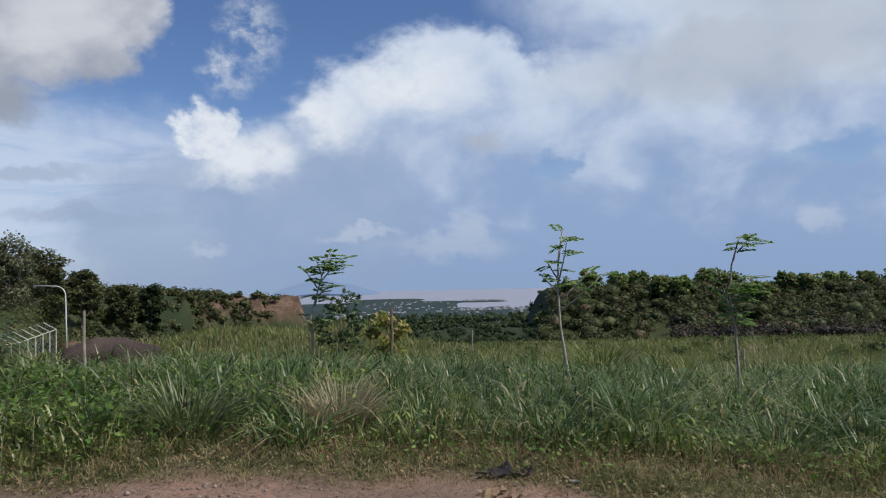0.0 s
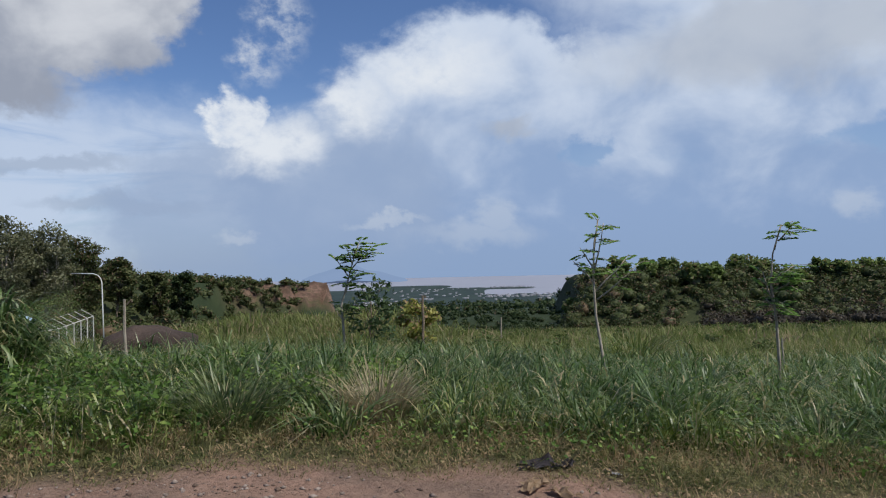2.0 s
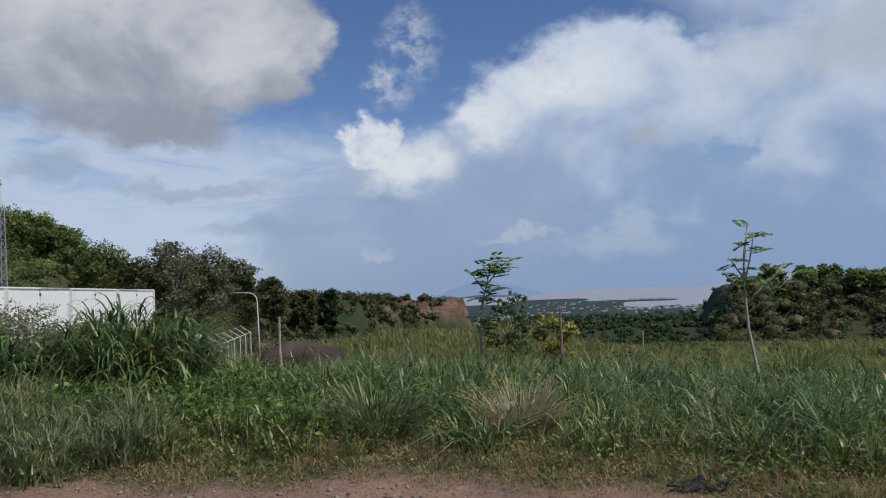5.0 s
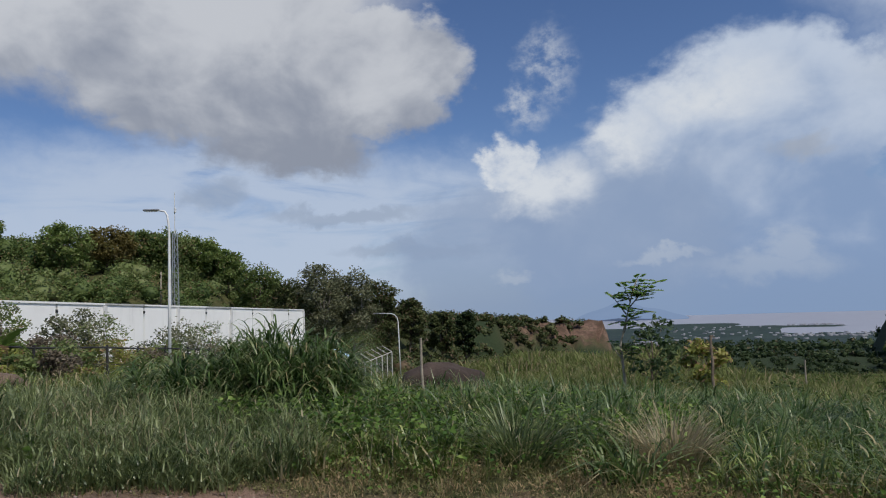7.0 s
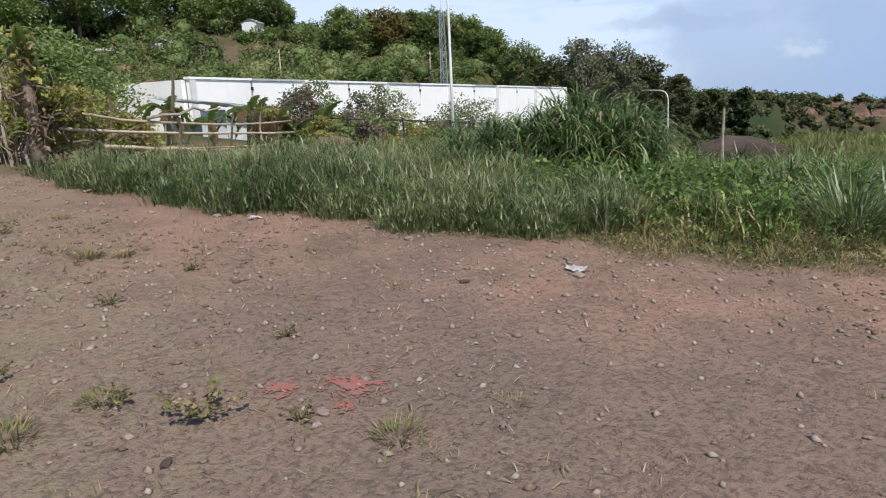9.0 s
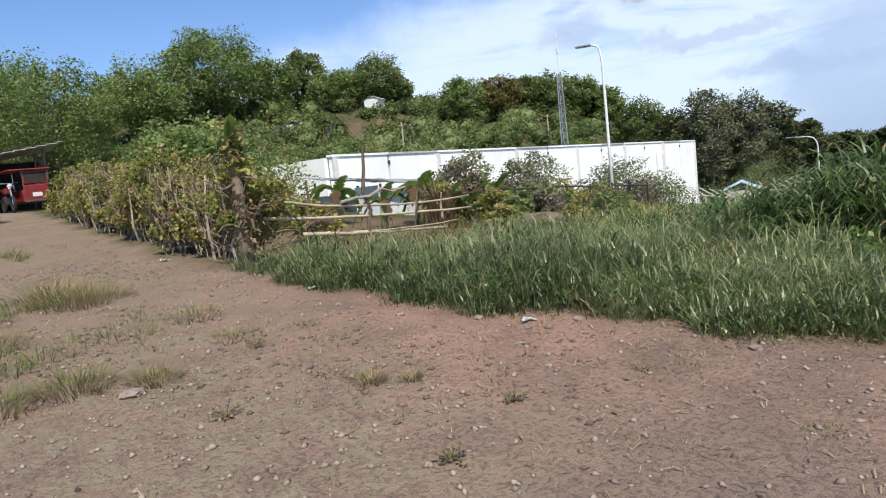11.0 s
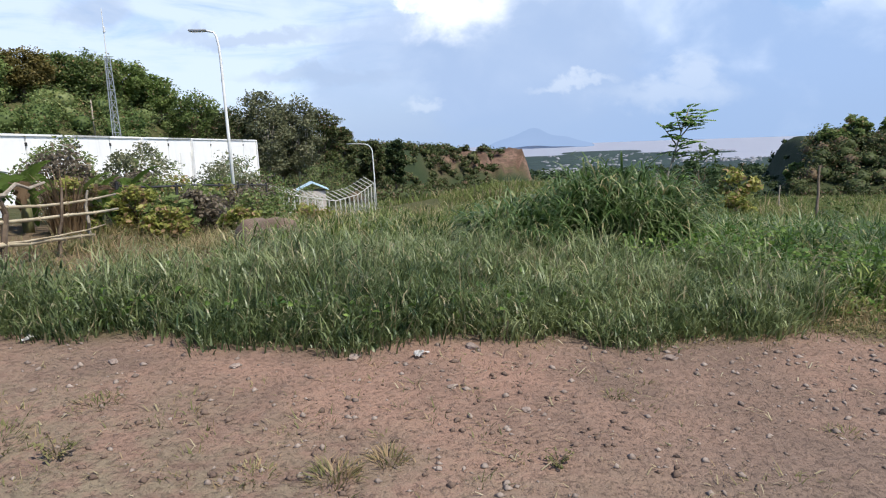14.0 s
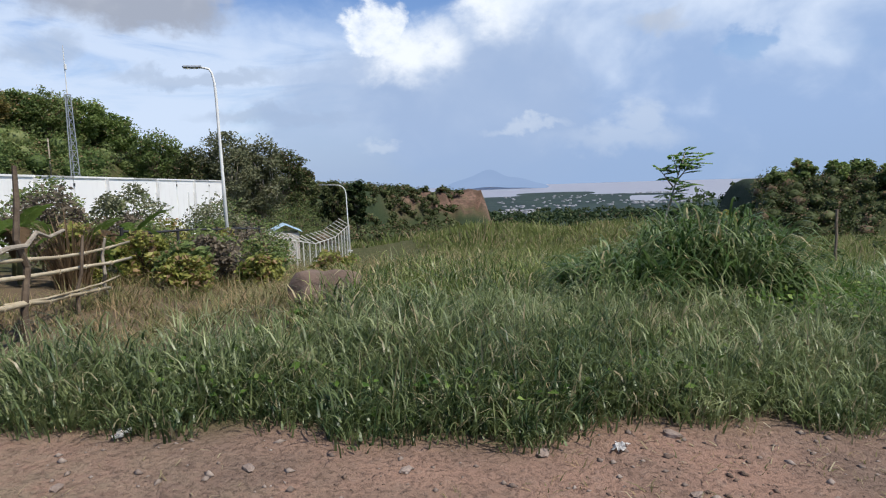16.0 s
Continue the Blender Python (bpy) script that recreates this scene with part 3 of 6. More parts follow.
# ---- far woods ----
CORE = bmesh.new()
bmesh.ops.create_icosphere(CORE, subdivisions=1, radius=1.0)
CORE_V = np.array([v.co[:] for v in CORE.verts])
CORE_F = np.array([[v.index for v in f.verts] for f in CORE.faces])
CORE.free()


def bush_blobs(xy, radius, leaf, count, squash=0.8, lift=0.55):
    """Many bushes: a rough core with leaves all round it."""
    pieces = []
    for (x, y), r, lf in zip(xy, radius, leaf):
        z = gz(x, y) + r * lift
        rad = np.array((r, r, r * squash)) * rng.uniform(0.85, 1.15, 3)
        pieces.append((np.array((x, y, z)) + CORE_V * rad * rng.uniform(0.45, 0.72, (len(CORE_V), 1)), CORE_F))
        pieces.append(leaves(shell((x, y, z), rad, count, 0.55), lf * rng.uniform(0.6, 1.3, count), 0.3, 1.25))
    return joined(pieces)


def polar(n, az0, az1, d0, d1):
    a = np.radians(rng.uniform(az0, az1, n))
    d = np.sqrt(rng.uniform(d0**2, d1**2, n))
    return np.stack([d * np.sin(a), d * np.cos(a)], 1)


def build_woods():
    left = []
    for n, a0, a1, d0, d1, r0, r1, lf, cnt in ((520, -95, -41, 60, 100, 0.9, 2.1, 0.21, 380), (170, -80, -55, 61, 72, 0.8, 1.5, 0.18, 320), 
                                               (60, -95, -45, 92, 112, 2.2, 3.6, 0.34, 220)):
        xy = polar(n, a0, a1, d0, d1)
        # nothing before the long wall
        xy = xy[(xy[:, 0] < -43) | (xy[:, 1] > 60)]
        rad = rng.uniform(r0, r1, len(xy))
        left.append(bush_blobs(xy, rad, np.full(len(xy), lf), cnt))
    tagged(new("hillside_scrub", mesh_of("hillside_scrub", *joined(left), WOODS)), "dense green scrub and small trees on the hillside", "scrub", kind="stuff")
    # the ridge behind the fence, down to the cliff, whose face stays bare
    spur = []
    for n, a0, a1, d0, d1, r0, r1, lf, cnt in ((230, -41, -27, 78, 140, 1.0, 2.6, 0.28, 260), (260, -33, -19, 120, 215, 1.2, 3.2, 0.45, 170), (300, -25, -13.0, 205, 297, 1.2, 2.9, 0.7, 80), (200, -23, -14.2, 250, 294, 1.0, 2.2, 0.55, 80)):
        xy = polar(n, a0, a1, d0, d1)
        az = np.degrees(np.arctan2(xy[:, 0], xy[:, 1]))
        xy = xy[~((az > -18) & (np.hypot(*xy.T) > 270) & (rng.random(n) < 0.5))]
        spur.append(bush_blobs(xy, rng.uniform(r0, r1, len(xy)), np.full(len(xy), lf), cnt, 0.75))
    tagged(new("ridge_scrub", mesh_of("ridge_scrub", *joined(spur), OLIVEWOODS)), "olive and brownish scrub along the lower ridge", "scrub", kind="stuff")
    # added brush in place of the shadowed cliff, its shade put into the colour
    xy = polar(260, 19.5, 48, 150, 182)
    tagged(new("shaded_cliff_brush", mesh_of("shaded_cliff_brush", *bush_blobs(xy, rng.uniform(1.2, 2.8, 260), np.full(260, 0.45), 150), CLIFFSHADE)), "dark brown brush standing in for the shaded cliff side of a hill", "thicket", kind="stuff")
    xy = polar(85, 1, 42, 17, 110)
    far = np.hypot(*xy.T)
    tagged(new("slope_bushes", mesh_of("slope_bushes", *bush_blobs(xy, rng.uniform(0.3, 0.75, 85) + 0.005 * far, 0.05 + 0.0022 * far, 260, 0.7, 0.3), SLOPEBUSH)), "rounded grassy bushes scattered over the lower slope", "bushes", kind="stuff")
    right, crest = [], []
    for n, a0, a1, d0, d1, r0, r1, lf, cnt in ((300, 8.6, 48, 165, 208, 1.0, 3.4, 0.46, 190), (360, 8.6, 48, 172, 225, 0.9, 3.4, 0.46, 170)):
        xy = polar(n, a0, a1, d0, d1)
        (right if n == 300 else crest).append(bush_blobs(xy, rng.uniform(r0, r1, len(xy)), np.full(len(xy), lf), cnt))
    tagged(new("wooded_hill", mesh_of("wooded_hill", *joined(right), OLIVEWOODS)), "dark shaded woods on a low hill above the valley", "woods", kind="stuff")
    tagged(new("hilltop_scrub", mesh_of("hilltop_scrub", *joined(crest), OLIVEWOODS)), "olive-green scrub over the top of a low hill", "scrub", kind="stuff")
    low = []
    for n, a0, a1, d0, d1, r0, r1, lf, cnt in ((160, -11, 12, 420, 800, 2.5, 4.5, 1.8, 30), (300, -14, 14, 500, 1300, 3, 6, 2.6, 26), (200, -10.5, 8.5, 150, 250, 0.6, 1.5, 0.42, 80), (130, -10.5, 9, 240, 420, 1.2, 2.3, 0.7, 60)):
        xy = polar(n, a0, a1, d0, d1)
        low.append(bush_blobs(xy, rng.uniform(r0, r1, len(xy)), np.full(len(xy), lf), cnt))
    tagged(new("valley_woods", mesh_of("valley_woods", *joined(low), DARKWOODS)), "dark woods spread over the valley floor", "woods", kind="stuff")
    # far mountain, its haze painted as a glow, and pale specks of a town near the shore
    bm = bmesh.new()
    n, m = 40, 10
    rows = []
    for i in range(n + 1):
        u = i / n
        a = radians(-13.5 + 9.0 * u)
        h = 66 + 40 * math.exp(-((u - 0.5) / 0.12) ** 2) + 30 * math.exp(-((u - 0.28) / 0.2) ** 2) + 8 * math.sin(u * 19)
        h = 8 + h * math.sin(math.pi * u) ** 0.7
        rows.append([bm.verts.new(((4150 + 60 * j) * math.sin(a), (4150 + 60 * j) * math.cos(a), h * math.sin(math.pi * (0.06 + 0.88 * j / m)) - 6)) for j in range(m + 1)])
    for p, q in zip(rows, rows[1:]):
        for j in range(m):
            bm.faces.new((p[j], q[j], q[j + 1], p[j + 1]))
    for v in bm.verts:
        v.co.z -= 121
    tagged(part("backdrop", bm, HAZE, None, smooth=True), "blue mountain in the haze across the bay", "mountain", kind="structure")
    pieces = []
    cube = np.array([(x, y, z) for x in (-1, 1) for y in (-1, 1) for z in (0, 1)], float)
    cf = np.array([(0, 1, 3), (0, 3, 2), (4, 6, 7), (4, 7, 5), (0, 4, 5), (0, 5, 1), (2, 3, 7), (2, 7, 6), (1, 5, 7), (1, 7, 3)])
    for n, a0, a1, d0, d1 in ((55, -9, 9, 1500, 2220), (45, -9, 1.4, 2200, 2900), (40, -9, -6, 900, 1300), (46, 2.4, 6.0, 2840, 2920), (60, 1.5, 8, 1900, 2240)):
        for x, y in polar(n, a0, a1, d0, d1):
            pieces.append((np.array((x, y, gz(x, y) + 1)) + cube * np.array((rng.uniform(2, 6), rng.uniform(2, 5), rng.uniform(2, 4))), cf))
    tagged(new("town", mesh_of("town", *joined(pieces), GREYROOF)), "pale roofs of a distant town along the shore", "town", kind="stuff")


GREYROOF = plain("distant_roofs", (0.15, 0.16, 0.18), (0.34, 0.34, 0.35), 0.8, 0.05, bump=0.0)


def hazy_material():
    m, k = material("glowing_haze_slope")
    # haze is painted: the slope glows a flat blue, unlit by the sun
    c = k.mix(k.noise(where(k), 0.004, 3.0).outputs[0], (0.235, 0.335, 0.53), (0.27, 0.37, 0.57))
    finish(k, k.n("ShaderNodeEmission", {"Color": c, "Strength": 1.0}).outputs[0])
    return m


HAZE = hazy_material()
build_woods()


# ---- grass ----
def scatter(n, x0, x1, y0, y1, keep=None):
    x, y = rng.uniform(x0, x1, n), rng.uniform(y0, y1, n)
    if keep is not None:
        ok = keep(x, y)
        x, y = x[ok], y[ok]
    return np.stack([x, y, ground_z(x, y)], 1)


def tufted(roots, per, spread):
    """Blades gathered in tufts round the roots."""
    base = np.repeat(roots, per, axis=0)
    off = rng.normal(0, spread, (len(base), 2))
    base = base + np.concatenate([off, np.zeros((len(base), 1))], 1)
    base[:, 2] = ground_z(base[:, 0], base[:, 1]) - 0.01
    way = np.arctan2(off[:, 1], off[:, 0]) + rng.normal(0, 0.5, len(base))
    return base, way


def grass(name, roots, per, spread, h, w, mat, label, lean=0.25, droop=0.5, seg=3, leafy=0.0):
    base, way = tufted(roots, per, spread)
    n = len(base)
    tall = np.repeat(rng.uniform(0.6, 1.25, len(roots)), per)
    hh = (h(base[:, 0], base[:, 1]) if callable(h) else h) * tall * rng.uniform(0.45, 1.1, n)
    v, f = blades(base, hh, w * rng.uniform(0.6, 1.3, n), rng.uniform(0.0, lean * 2, n), way, rng.uniform(0.0, droop * 2, n), seg)
    if leafy:
        # leaves that spring from the stems and arch over
        k = rng.random(n) < leafy
        up = base[k].copy()
        up[:, 2] += hh[k] * rng.uniform(0.15, 0.75, k.sum())
        up[:, :2] += rng.normal(0, 0.03, (k.sum(), 2))
        v2, f2 = blades(up, hh[k] * rng.uniform(0.35, 0.6, k.sum()), w * rng.uniform(0.6, 1.2, k.sum()), rng.uniform(0.2, 0.5, k.sum()), rng.uniform(0, 6.28, k.sum()), rng.uniform(1.0, 2.3, k.sum()), 3, 0.4)
        v, f = joined([(v, f), (v2, f2)])
    ob = new(name, mesh_of(name, v, f, mat))
    return tagged(ob, label, "grass", kind="stuff")


def off_edge(x, y):
    return y - edge_y(x)


CLUMP_AT = (-4.85, 6.4)


def build_grass():
    # blue-green strip along the road
    strip = scatter(5600, -10.4, -3.3, 1.6, 7.4, lambda x, y: (off_edge(x, y) > 0.04) & (wave(x, y, 4.3, 5) + 0.7 * wave(x, y, 9.1, 2) > -0.75) & (off_edge(x, y) < np.interp(x, (-10.4, -9.8, -9.0, -8.0, -6.8, -4.2, -3.3), (0.0, 0.25, 0.7, 1.5, 2.5, 1.9, 0.7))))
    grass("roadside_grass", strip, 22, 0.075, lambda x, y: np.interp(off_edge(x, y), (0, 0.35, 1.2, 3), (0.22, 0.37, 0.46, 0.42)) * (1 + 0.20 * wave(x, y, 1.7, 3) + 0.12 * wave(x, y, 5.3, 1)), 0.0115, NAPIER,
          "thick blue-green knee-high grass along the dirt road", 0.2, 0.42, 3, 0.9)
    # green grass over the near field
    def field(x, y):
        e = off_edge(x, y)
        return (e > np.interp(x, (-3.5, -2.0, 2, 6), (0.5, 0.75, 0.95, 0.9))) & ~((x < -3.9) & (e < 2.1)) & ~((x < -8.6) & (y < 6.4)) & (((x - 2.0) / 0.75) ** 2 + ((y - 8.9) / 0.45) ** 2 > 1) & (((x + 0.72) / 0.45) ** 2 + ((y - 5.9) / 0.5) ** 2 > 1) & (((x + 1.95) / 0.5) ** 2 + ((y - 5.6) / 0.5) ** 2 > 1)
    near = scatter(6200, -9, 8.5, 4.4, 11.5, lambda x, y: field(x, y) & (wave(x, y, 2.6, 9) > -0.75))
    grass("field_grass", near, 13, 0.075, lambda x, y: 0.36 + 0.12 * wave(x, y, 0.8, 2) + 0.10 * wave(x, y, 2.9, 6), 0.0145, FIELD, "lush green waist-high grass over the field", 0.2, 0.45, 3, 0.45)
    mid = scatter(9000, -26, 24, 11, 34, lambda x, y: (np.abs(x + 1.5) < 5 + 0.85 * y) & (rng.random(len(x)) < 1.25 - y / 34) & ~((x < -9) & (y < 15)) & ~((x < -13) & (rng.random(len(x)) < 0.8)))
    down = mid[:, 1] > 17 + 2.5 * rng.normal(0, 1, len(mid))
    grass("lower_grass", mid[down], 14, 0.13, lambda x, y: (0.46 + 0.16 * wave(x, y, 0.5, 4)) * (1 - 0.6 * sstep(-x - 0.42 * y, 1.5, 5.0)), 0.026, FARFIELD, "yellow-green grass lower on the slope", 0.2, 0.5, 2)
    mid = mid[~down]
    grass("slope_grass", mid, 12, 0.13, lambda x, y: (0.50 + 0.18 * wave(x, y, 0.5, 4)) * (1 - 0.6 * sstep(-x - 0.42 * y, 1.5, 5.0)), 0.026, FIELD, "green and yellowing tall grass on the slope", 0.2, 0.5, 2)
    far = scatter(15000, -60, 90, 30, 165, lambda x, y: (np.degrees(np.arctan2(x, y)) > -34) & (np.degrees(np.arctan2(x, y)) < 42) & (rng.random(len(x)) < np.clip(60 / y, 0.25, 1)) & ~((x < -15) & (y < 46)))
    grass("far_grass", far, 8, 0.4, lambda x, y: 0.55 + 0.006 * y + 0.3 * wave(x, y, 0.35, 1), 0.085, FARFIELD, "yellow-green grass on the lower slope", 0.2, 0.4, 2)
    # yellow-green grass on the knoll and the slope beyond the stakes
    knoll = scatter(5600, -22, 3, 24, 62, lambda x, y: x > -0.42 * y)
    grass("knoll_grass", knoll, 11, 0.2, lambda x, y: 0.42 + 0.16 * wave(x, y, 0.6, 3), 0.04, FARFIELD, "soft yellow-green grass over the knoll", 0.2, 0.5, 2)
    beyond = scatter(4200, 0, 42, 28, 75, lambda x, y: (x < 0.9 * y) & (wave(x, y, 0.3, 6) > -0.5))
    grass("lower_slope_grass", beyond, 9, 0.26, lambda x, y: 0.48 + 0.22 * wave(x, y, 0.4, 8), 0.055, FARFIELD, "mottled yellow-green grass beyond the saplings", 0.2, 0.5, 2)
    # low dry weeds in front of the field
    low = scatter(5200, -4.6, 9, 2.9, 6.6, lambda x, y: (off_edge(x, y) > -0.12) & (off_edge(x, y) < np.interp(x, (-4.6, -2.5, 2, 6), (0.35, 1.0, 1.25, 1.3))))
    grass("verge_weeds", low, 20, 0.06, lambda x, y: 0.06 + 0.16 * sstep(off_edge(x, y), 0, 1.1), 0.0075, WEEDS, "low brownish weeds and dry grass on the verge", 0.4, 0.6, 2)
    # broad tussocks standing out of the field
    tus = scatter(520, -4.6, 8.5, 5.4, 11.5, lambda x, y: field(x, y) & (((x + 5.1) / 1.1) ** 2 + ((y - 6.4) / 1.1) ** 2 > 1))
    grass("tussock_grass", tus, 52, 0.085, lambda x, y: 0.56 + 0.10 * wave(x, y, 1.1, 8), 0.020, CLUMP, "broad-bladed dark green tussocks in the field", 0.3, 0.75, 4, 0.4)
    garden = scatter(1900, -13.5, -7.4, 3.0, 14, lambda x, y: (off_edge(x, y) > 1.6) & (wave(x, y, 1.4, 2) + 0.08 * (y - 5) > -0.35))
    grass("garden_weeds", garden, 14, 0.08, lambda x, y: 0.22 + 0.03 * np.clip(y - 4, 0, 8), 0.011, WEEDS, "sparse dry weeds on the bare garden soil", 0.4, 0.6, 2)
    # broad-leaved weeds among the grass
    pieces = []
    for n, box4, s, h in ((3600, (-4.8, -2.2, 4.8, 7.2), 0.036, 0.42), (2800, (-3.2, -0.6, 5.8, 8.4), 0.034, 0.44), (9000, (-5.0, 8.0, 4.2, 7.0), 0.024, 0.24), (2600, (-9.6, -4.2, 2.3, 4.4), 0.036, 0.26), (1800, (1.0, 8.0, 5.6, 9.0), 0.035, 0.42)):
        p = scatter(n, *box4, lambda x, y: (off_edge(x, y) > 0.12) & (wave(x, y, 2.1, 5) > -0.25) & ((x > -8.4) | (off_edge(x, y) < 0.5)))
        p[:, 2] += h * rng.uniform(0.15, 1.0, len(p))
        pieces.append(leaves(p, s * rng.uniform(0.6, 1.5, len(p)), 0.5, 1.4))
    tagged(new("leafy_weeds", mesh_of("leafy_weeds", *joined(pieces), HERB)), "broad-leaved green weeds among the grass", "weeds", kind="stuff")
    # small creeping leaves on the verge
    p = scatter(26000, -4.6, 9, 2.9, 6.4, lambda x, y: (off_edge(x, y) > 0.0) & (off_edge(x, y) < 1.35) & (wave(x, y, 2.4, 3) + 0.6 * wave(x, y, 6.1, 8) > -0.55))
    p[:, 2] += (0.03 + 0.15 * sstep(off_edge(p[:, 0], p[:, 1]), 0, 1.1)) * rng.uniform(0.2, 1.1, len(p))
    tagged(new("creeping_weeds", mesh_of("creeping_weeds", *leaves(p, rng.uniform(0.010, 0.026, len(p)), 0.6, 1.3), WEEDS)), "small-leaved creeping weeds on the verge", "weeds", kind="stuff")
    # seed heads
    p = scatter(380, -8.2, -2.6, 2.2, 6.6, lambda x, y: (off_edge(x, y) > 0.2) & (off_edge(x, y) < 2.8))
    n = len(p)
    v, f = blades(p, rng.uniform(0.42, 0.74, n), np.full(n, 0.007), rng.uniform(0, 0.3, n), rng.uniform(0, 6.28, n), rng.uniform(0.1, 0.5, n), 3)
    tagged(new("seed_stalks", mesh_of("seed_stalks", v, f, STRAW)), "thin pale seed stalks above the grass", "grass", kind="stuff")
    # thin sprouts scattered over the trodden ground
    p = scatter(3000, -16, 2, -5.5, 3.2, lambda x, y: (off_edge(x, y) < -0.2) & (wave(x, y, 1.3, 2) + 0.45 * wave(x, y, 4.1, 7) + 0.55 * (1 - sstep(y + 0.12 * x, -0.6, 1.6)) > 0.42))
    grass("ground_sprouts", p, 9, 0.035, 0.06, 0.006, WEEDS, "sparse dry sprouts on the trodden ground", 0.6, 0.5, 2)
    # patches of thin grass beside the wheel track
    p = scatter(2600, -15, -4.4, -5.0, 1.0, lambda x, y: (y < 0.75 + 0.05 * x + 0.6 * wave(x, y, 0.7, 3)) & (wave(x, y, 0.95, 6) + 0.5 * wave(x, y, 2.7, 2) + 0.05 * (-x - 7) > 0.15))
    grass("trackside_grass", p, 13, 0.06, lambda x, y: 0.10 + 0.07 * wave(x, y, 0.95, 6) + 0.02 * np.clip(-x - 5, 0, 6), 0.008, FARFIELD, "thin yellow-green grass patches beside the track", 0.35, 0.6, 2)
    # dry bits lying flat
    p = scatter(5200, -13, 3, -3.4, 4.6, lambda x, y: (off_edge(x, y) < 0.1) & (wave(x, y, 1.1, 4) + 0.6 * wave(x, y, 3.7, 1) + 0.3 * (1 - sstep(y + 0.12 * x, -0.6, 1.6)) > 0.0))
    n = len(p)
    v, f = blades(p + np.array((0, 0, 0.004)), rng.uniform(0.02, 0.07, n), rng.uniform(0.003, 0.009, n), rng.uniform(0.8, 1.6, n), rng.uniform(0, 6.28, n), rng.uniform(1.6, 2.1, n), 2, 0.2)
    tagged(new("dry_litter", mesh_of("dry_litter", v, f, STRAW)), "bits of dry grass lying on the bare earth", "litter", kind="stuff")


build_grass()


def grass_clump(name, at, count, height, spread, width, mat, label, category="grass clump", group="", lean=0.35, droop=0.7, seg=4):
    """One tuft or large clump, as a thing of its own."""
    x, y = at
    base = np.zeros((count, 3))
    a, r = rng.uniform(0, 6.28, count), spread * np.sqrt(rng.random(count))
    base[:, 0], base[:, 1] = r * np.cos(a), r * np.sin(a)
    base[:, 2] = ground_z(x + base[:, 0], y + base[:, 1]) - gz(x, y) - 0.01
    hh = height * rng.uniform(0.5, 1.05, count) * (1 - 0.45 * (r / spread) ** 2)
    v, f = blades(base, hh, width * rng.uniform(0.6, 1.3, count), lean * (0.15 + r / spread) * rng.uniform(0.5, 1.3, count), a + rng.normal(0, 0.45, count), rng.uniform(0.1, droop, count), seg)
    ob = new(name, mesh_of(name, v, f, mat))
    ob.location = (x, y, gz(x, y))
    return tagged(ob, label, category, group, "stuff" if height < 0.4 else "")


def cane_clump(at, stems, height, spread, label):
    """Upright canes with long leaves that spring from them and arch over."""
    x, y = at
    a, r = rng.uniform(0, 6.28, stems), spread * np.sqrt(rng.random(stems))
    base = np.stack([r * np.cos(a), r * np.sin(a), np.zeros(stems)], 1)
    base[:, 2] = ground_z(x + base[:, 0], y + base[:, 1]) - gz(x, y) - 0.01
    tall = height * rng.uniform(0.62, 1.12, stems) * (1 - 0.42 * (r / spread) ** 2)
    lean = 0.17 * (r / spread) * rng.uniform(0.5, 1.3, stems)
    pieces = [blades(base, tall, np.full(stems, 0.016), lean, a, np.full(stems, 0.12), 3)]
    per = 9
    u = rng.uniform(0.08, 0.95, (stems, per))
    hh, ll, aa = np.repeat(tall, per), np.repeat(lean, per), np.repeat(a, per)
    uu = u.ravel()
    up = np.repeat(base, per, axis=0)
    up[:, 0] += np.cos(aa) * hh * (ll * uu + 0.12 * uu**2)
    up[:, 1] += np.sin(aa) * hh * (ll * uu + 0.12 * uu**2)
    up[:, 2] += hh * uu * 0.96
    n = len(up)
    pieces.append(blades(up, rng.uniform(0.22, 0.44, n), rng.uniform(0.016, 0.030, n), rng.uniform(0.25, 0.55, n), aa + rng.normal(0, 1.3, n), rng.uniform(1.1, 2.6, n), 4, 0.33))
    ob = new("cane_grass", mesh_of("cane_grass", *joined(pieces), CLUMP))
    ob.location = (x, y, gz(x, y))
    return tagged(ob, label, "grass clump")


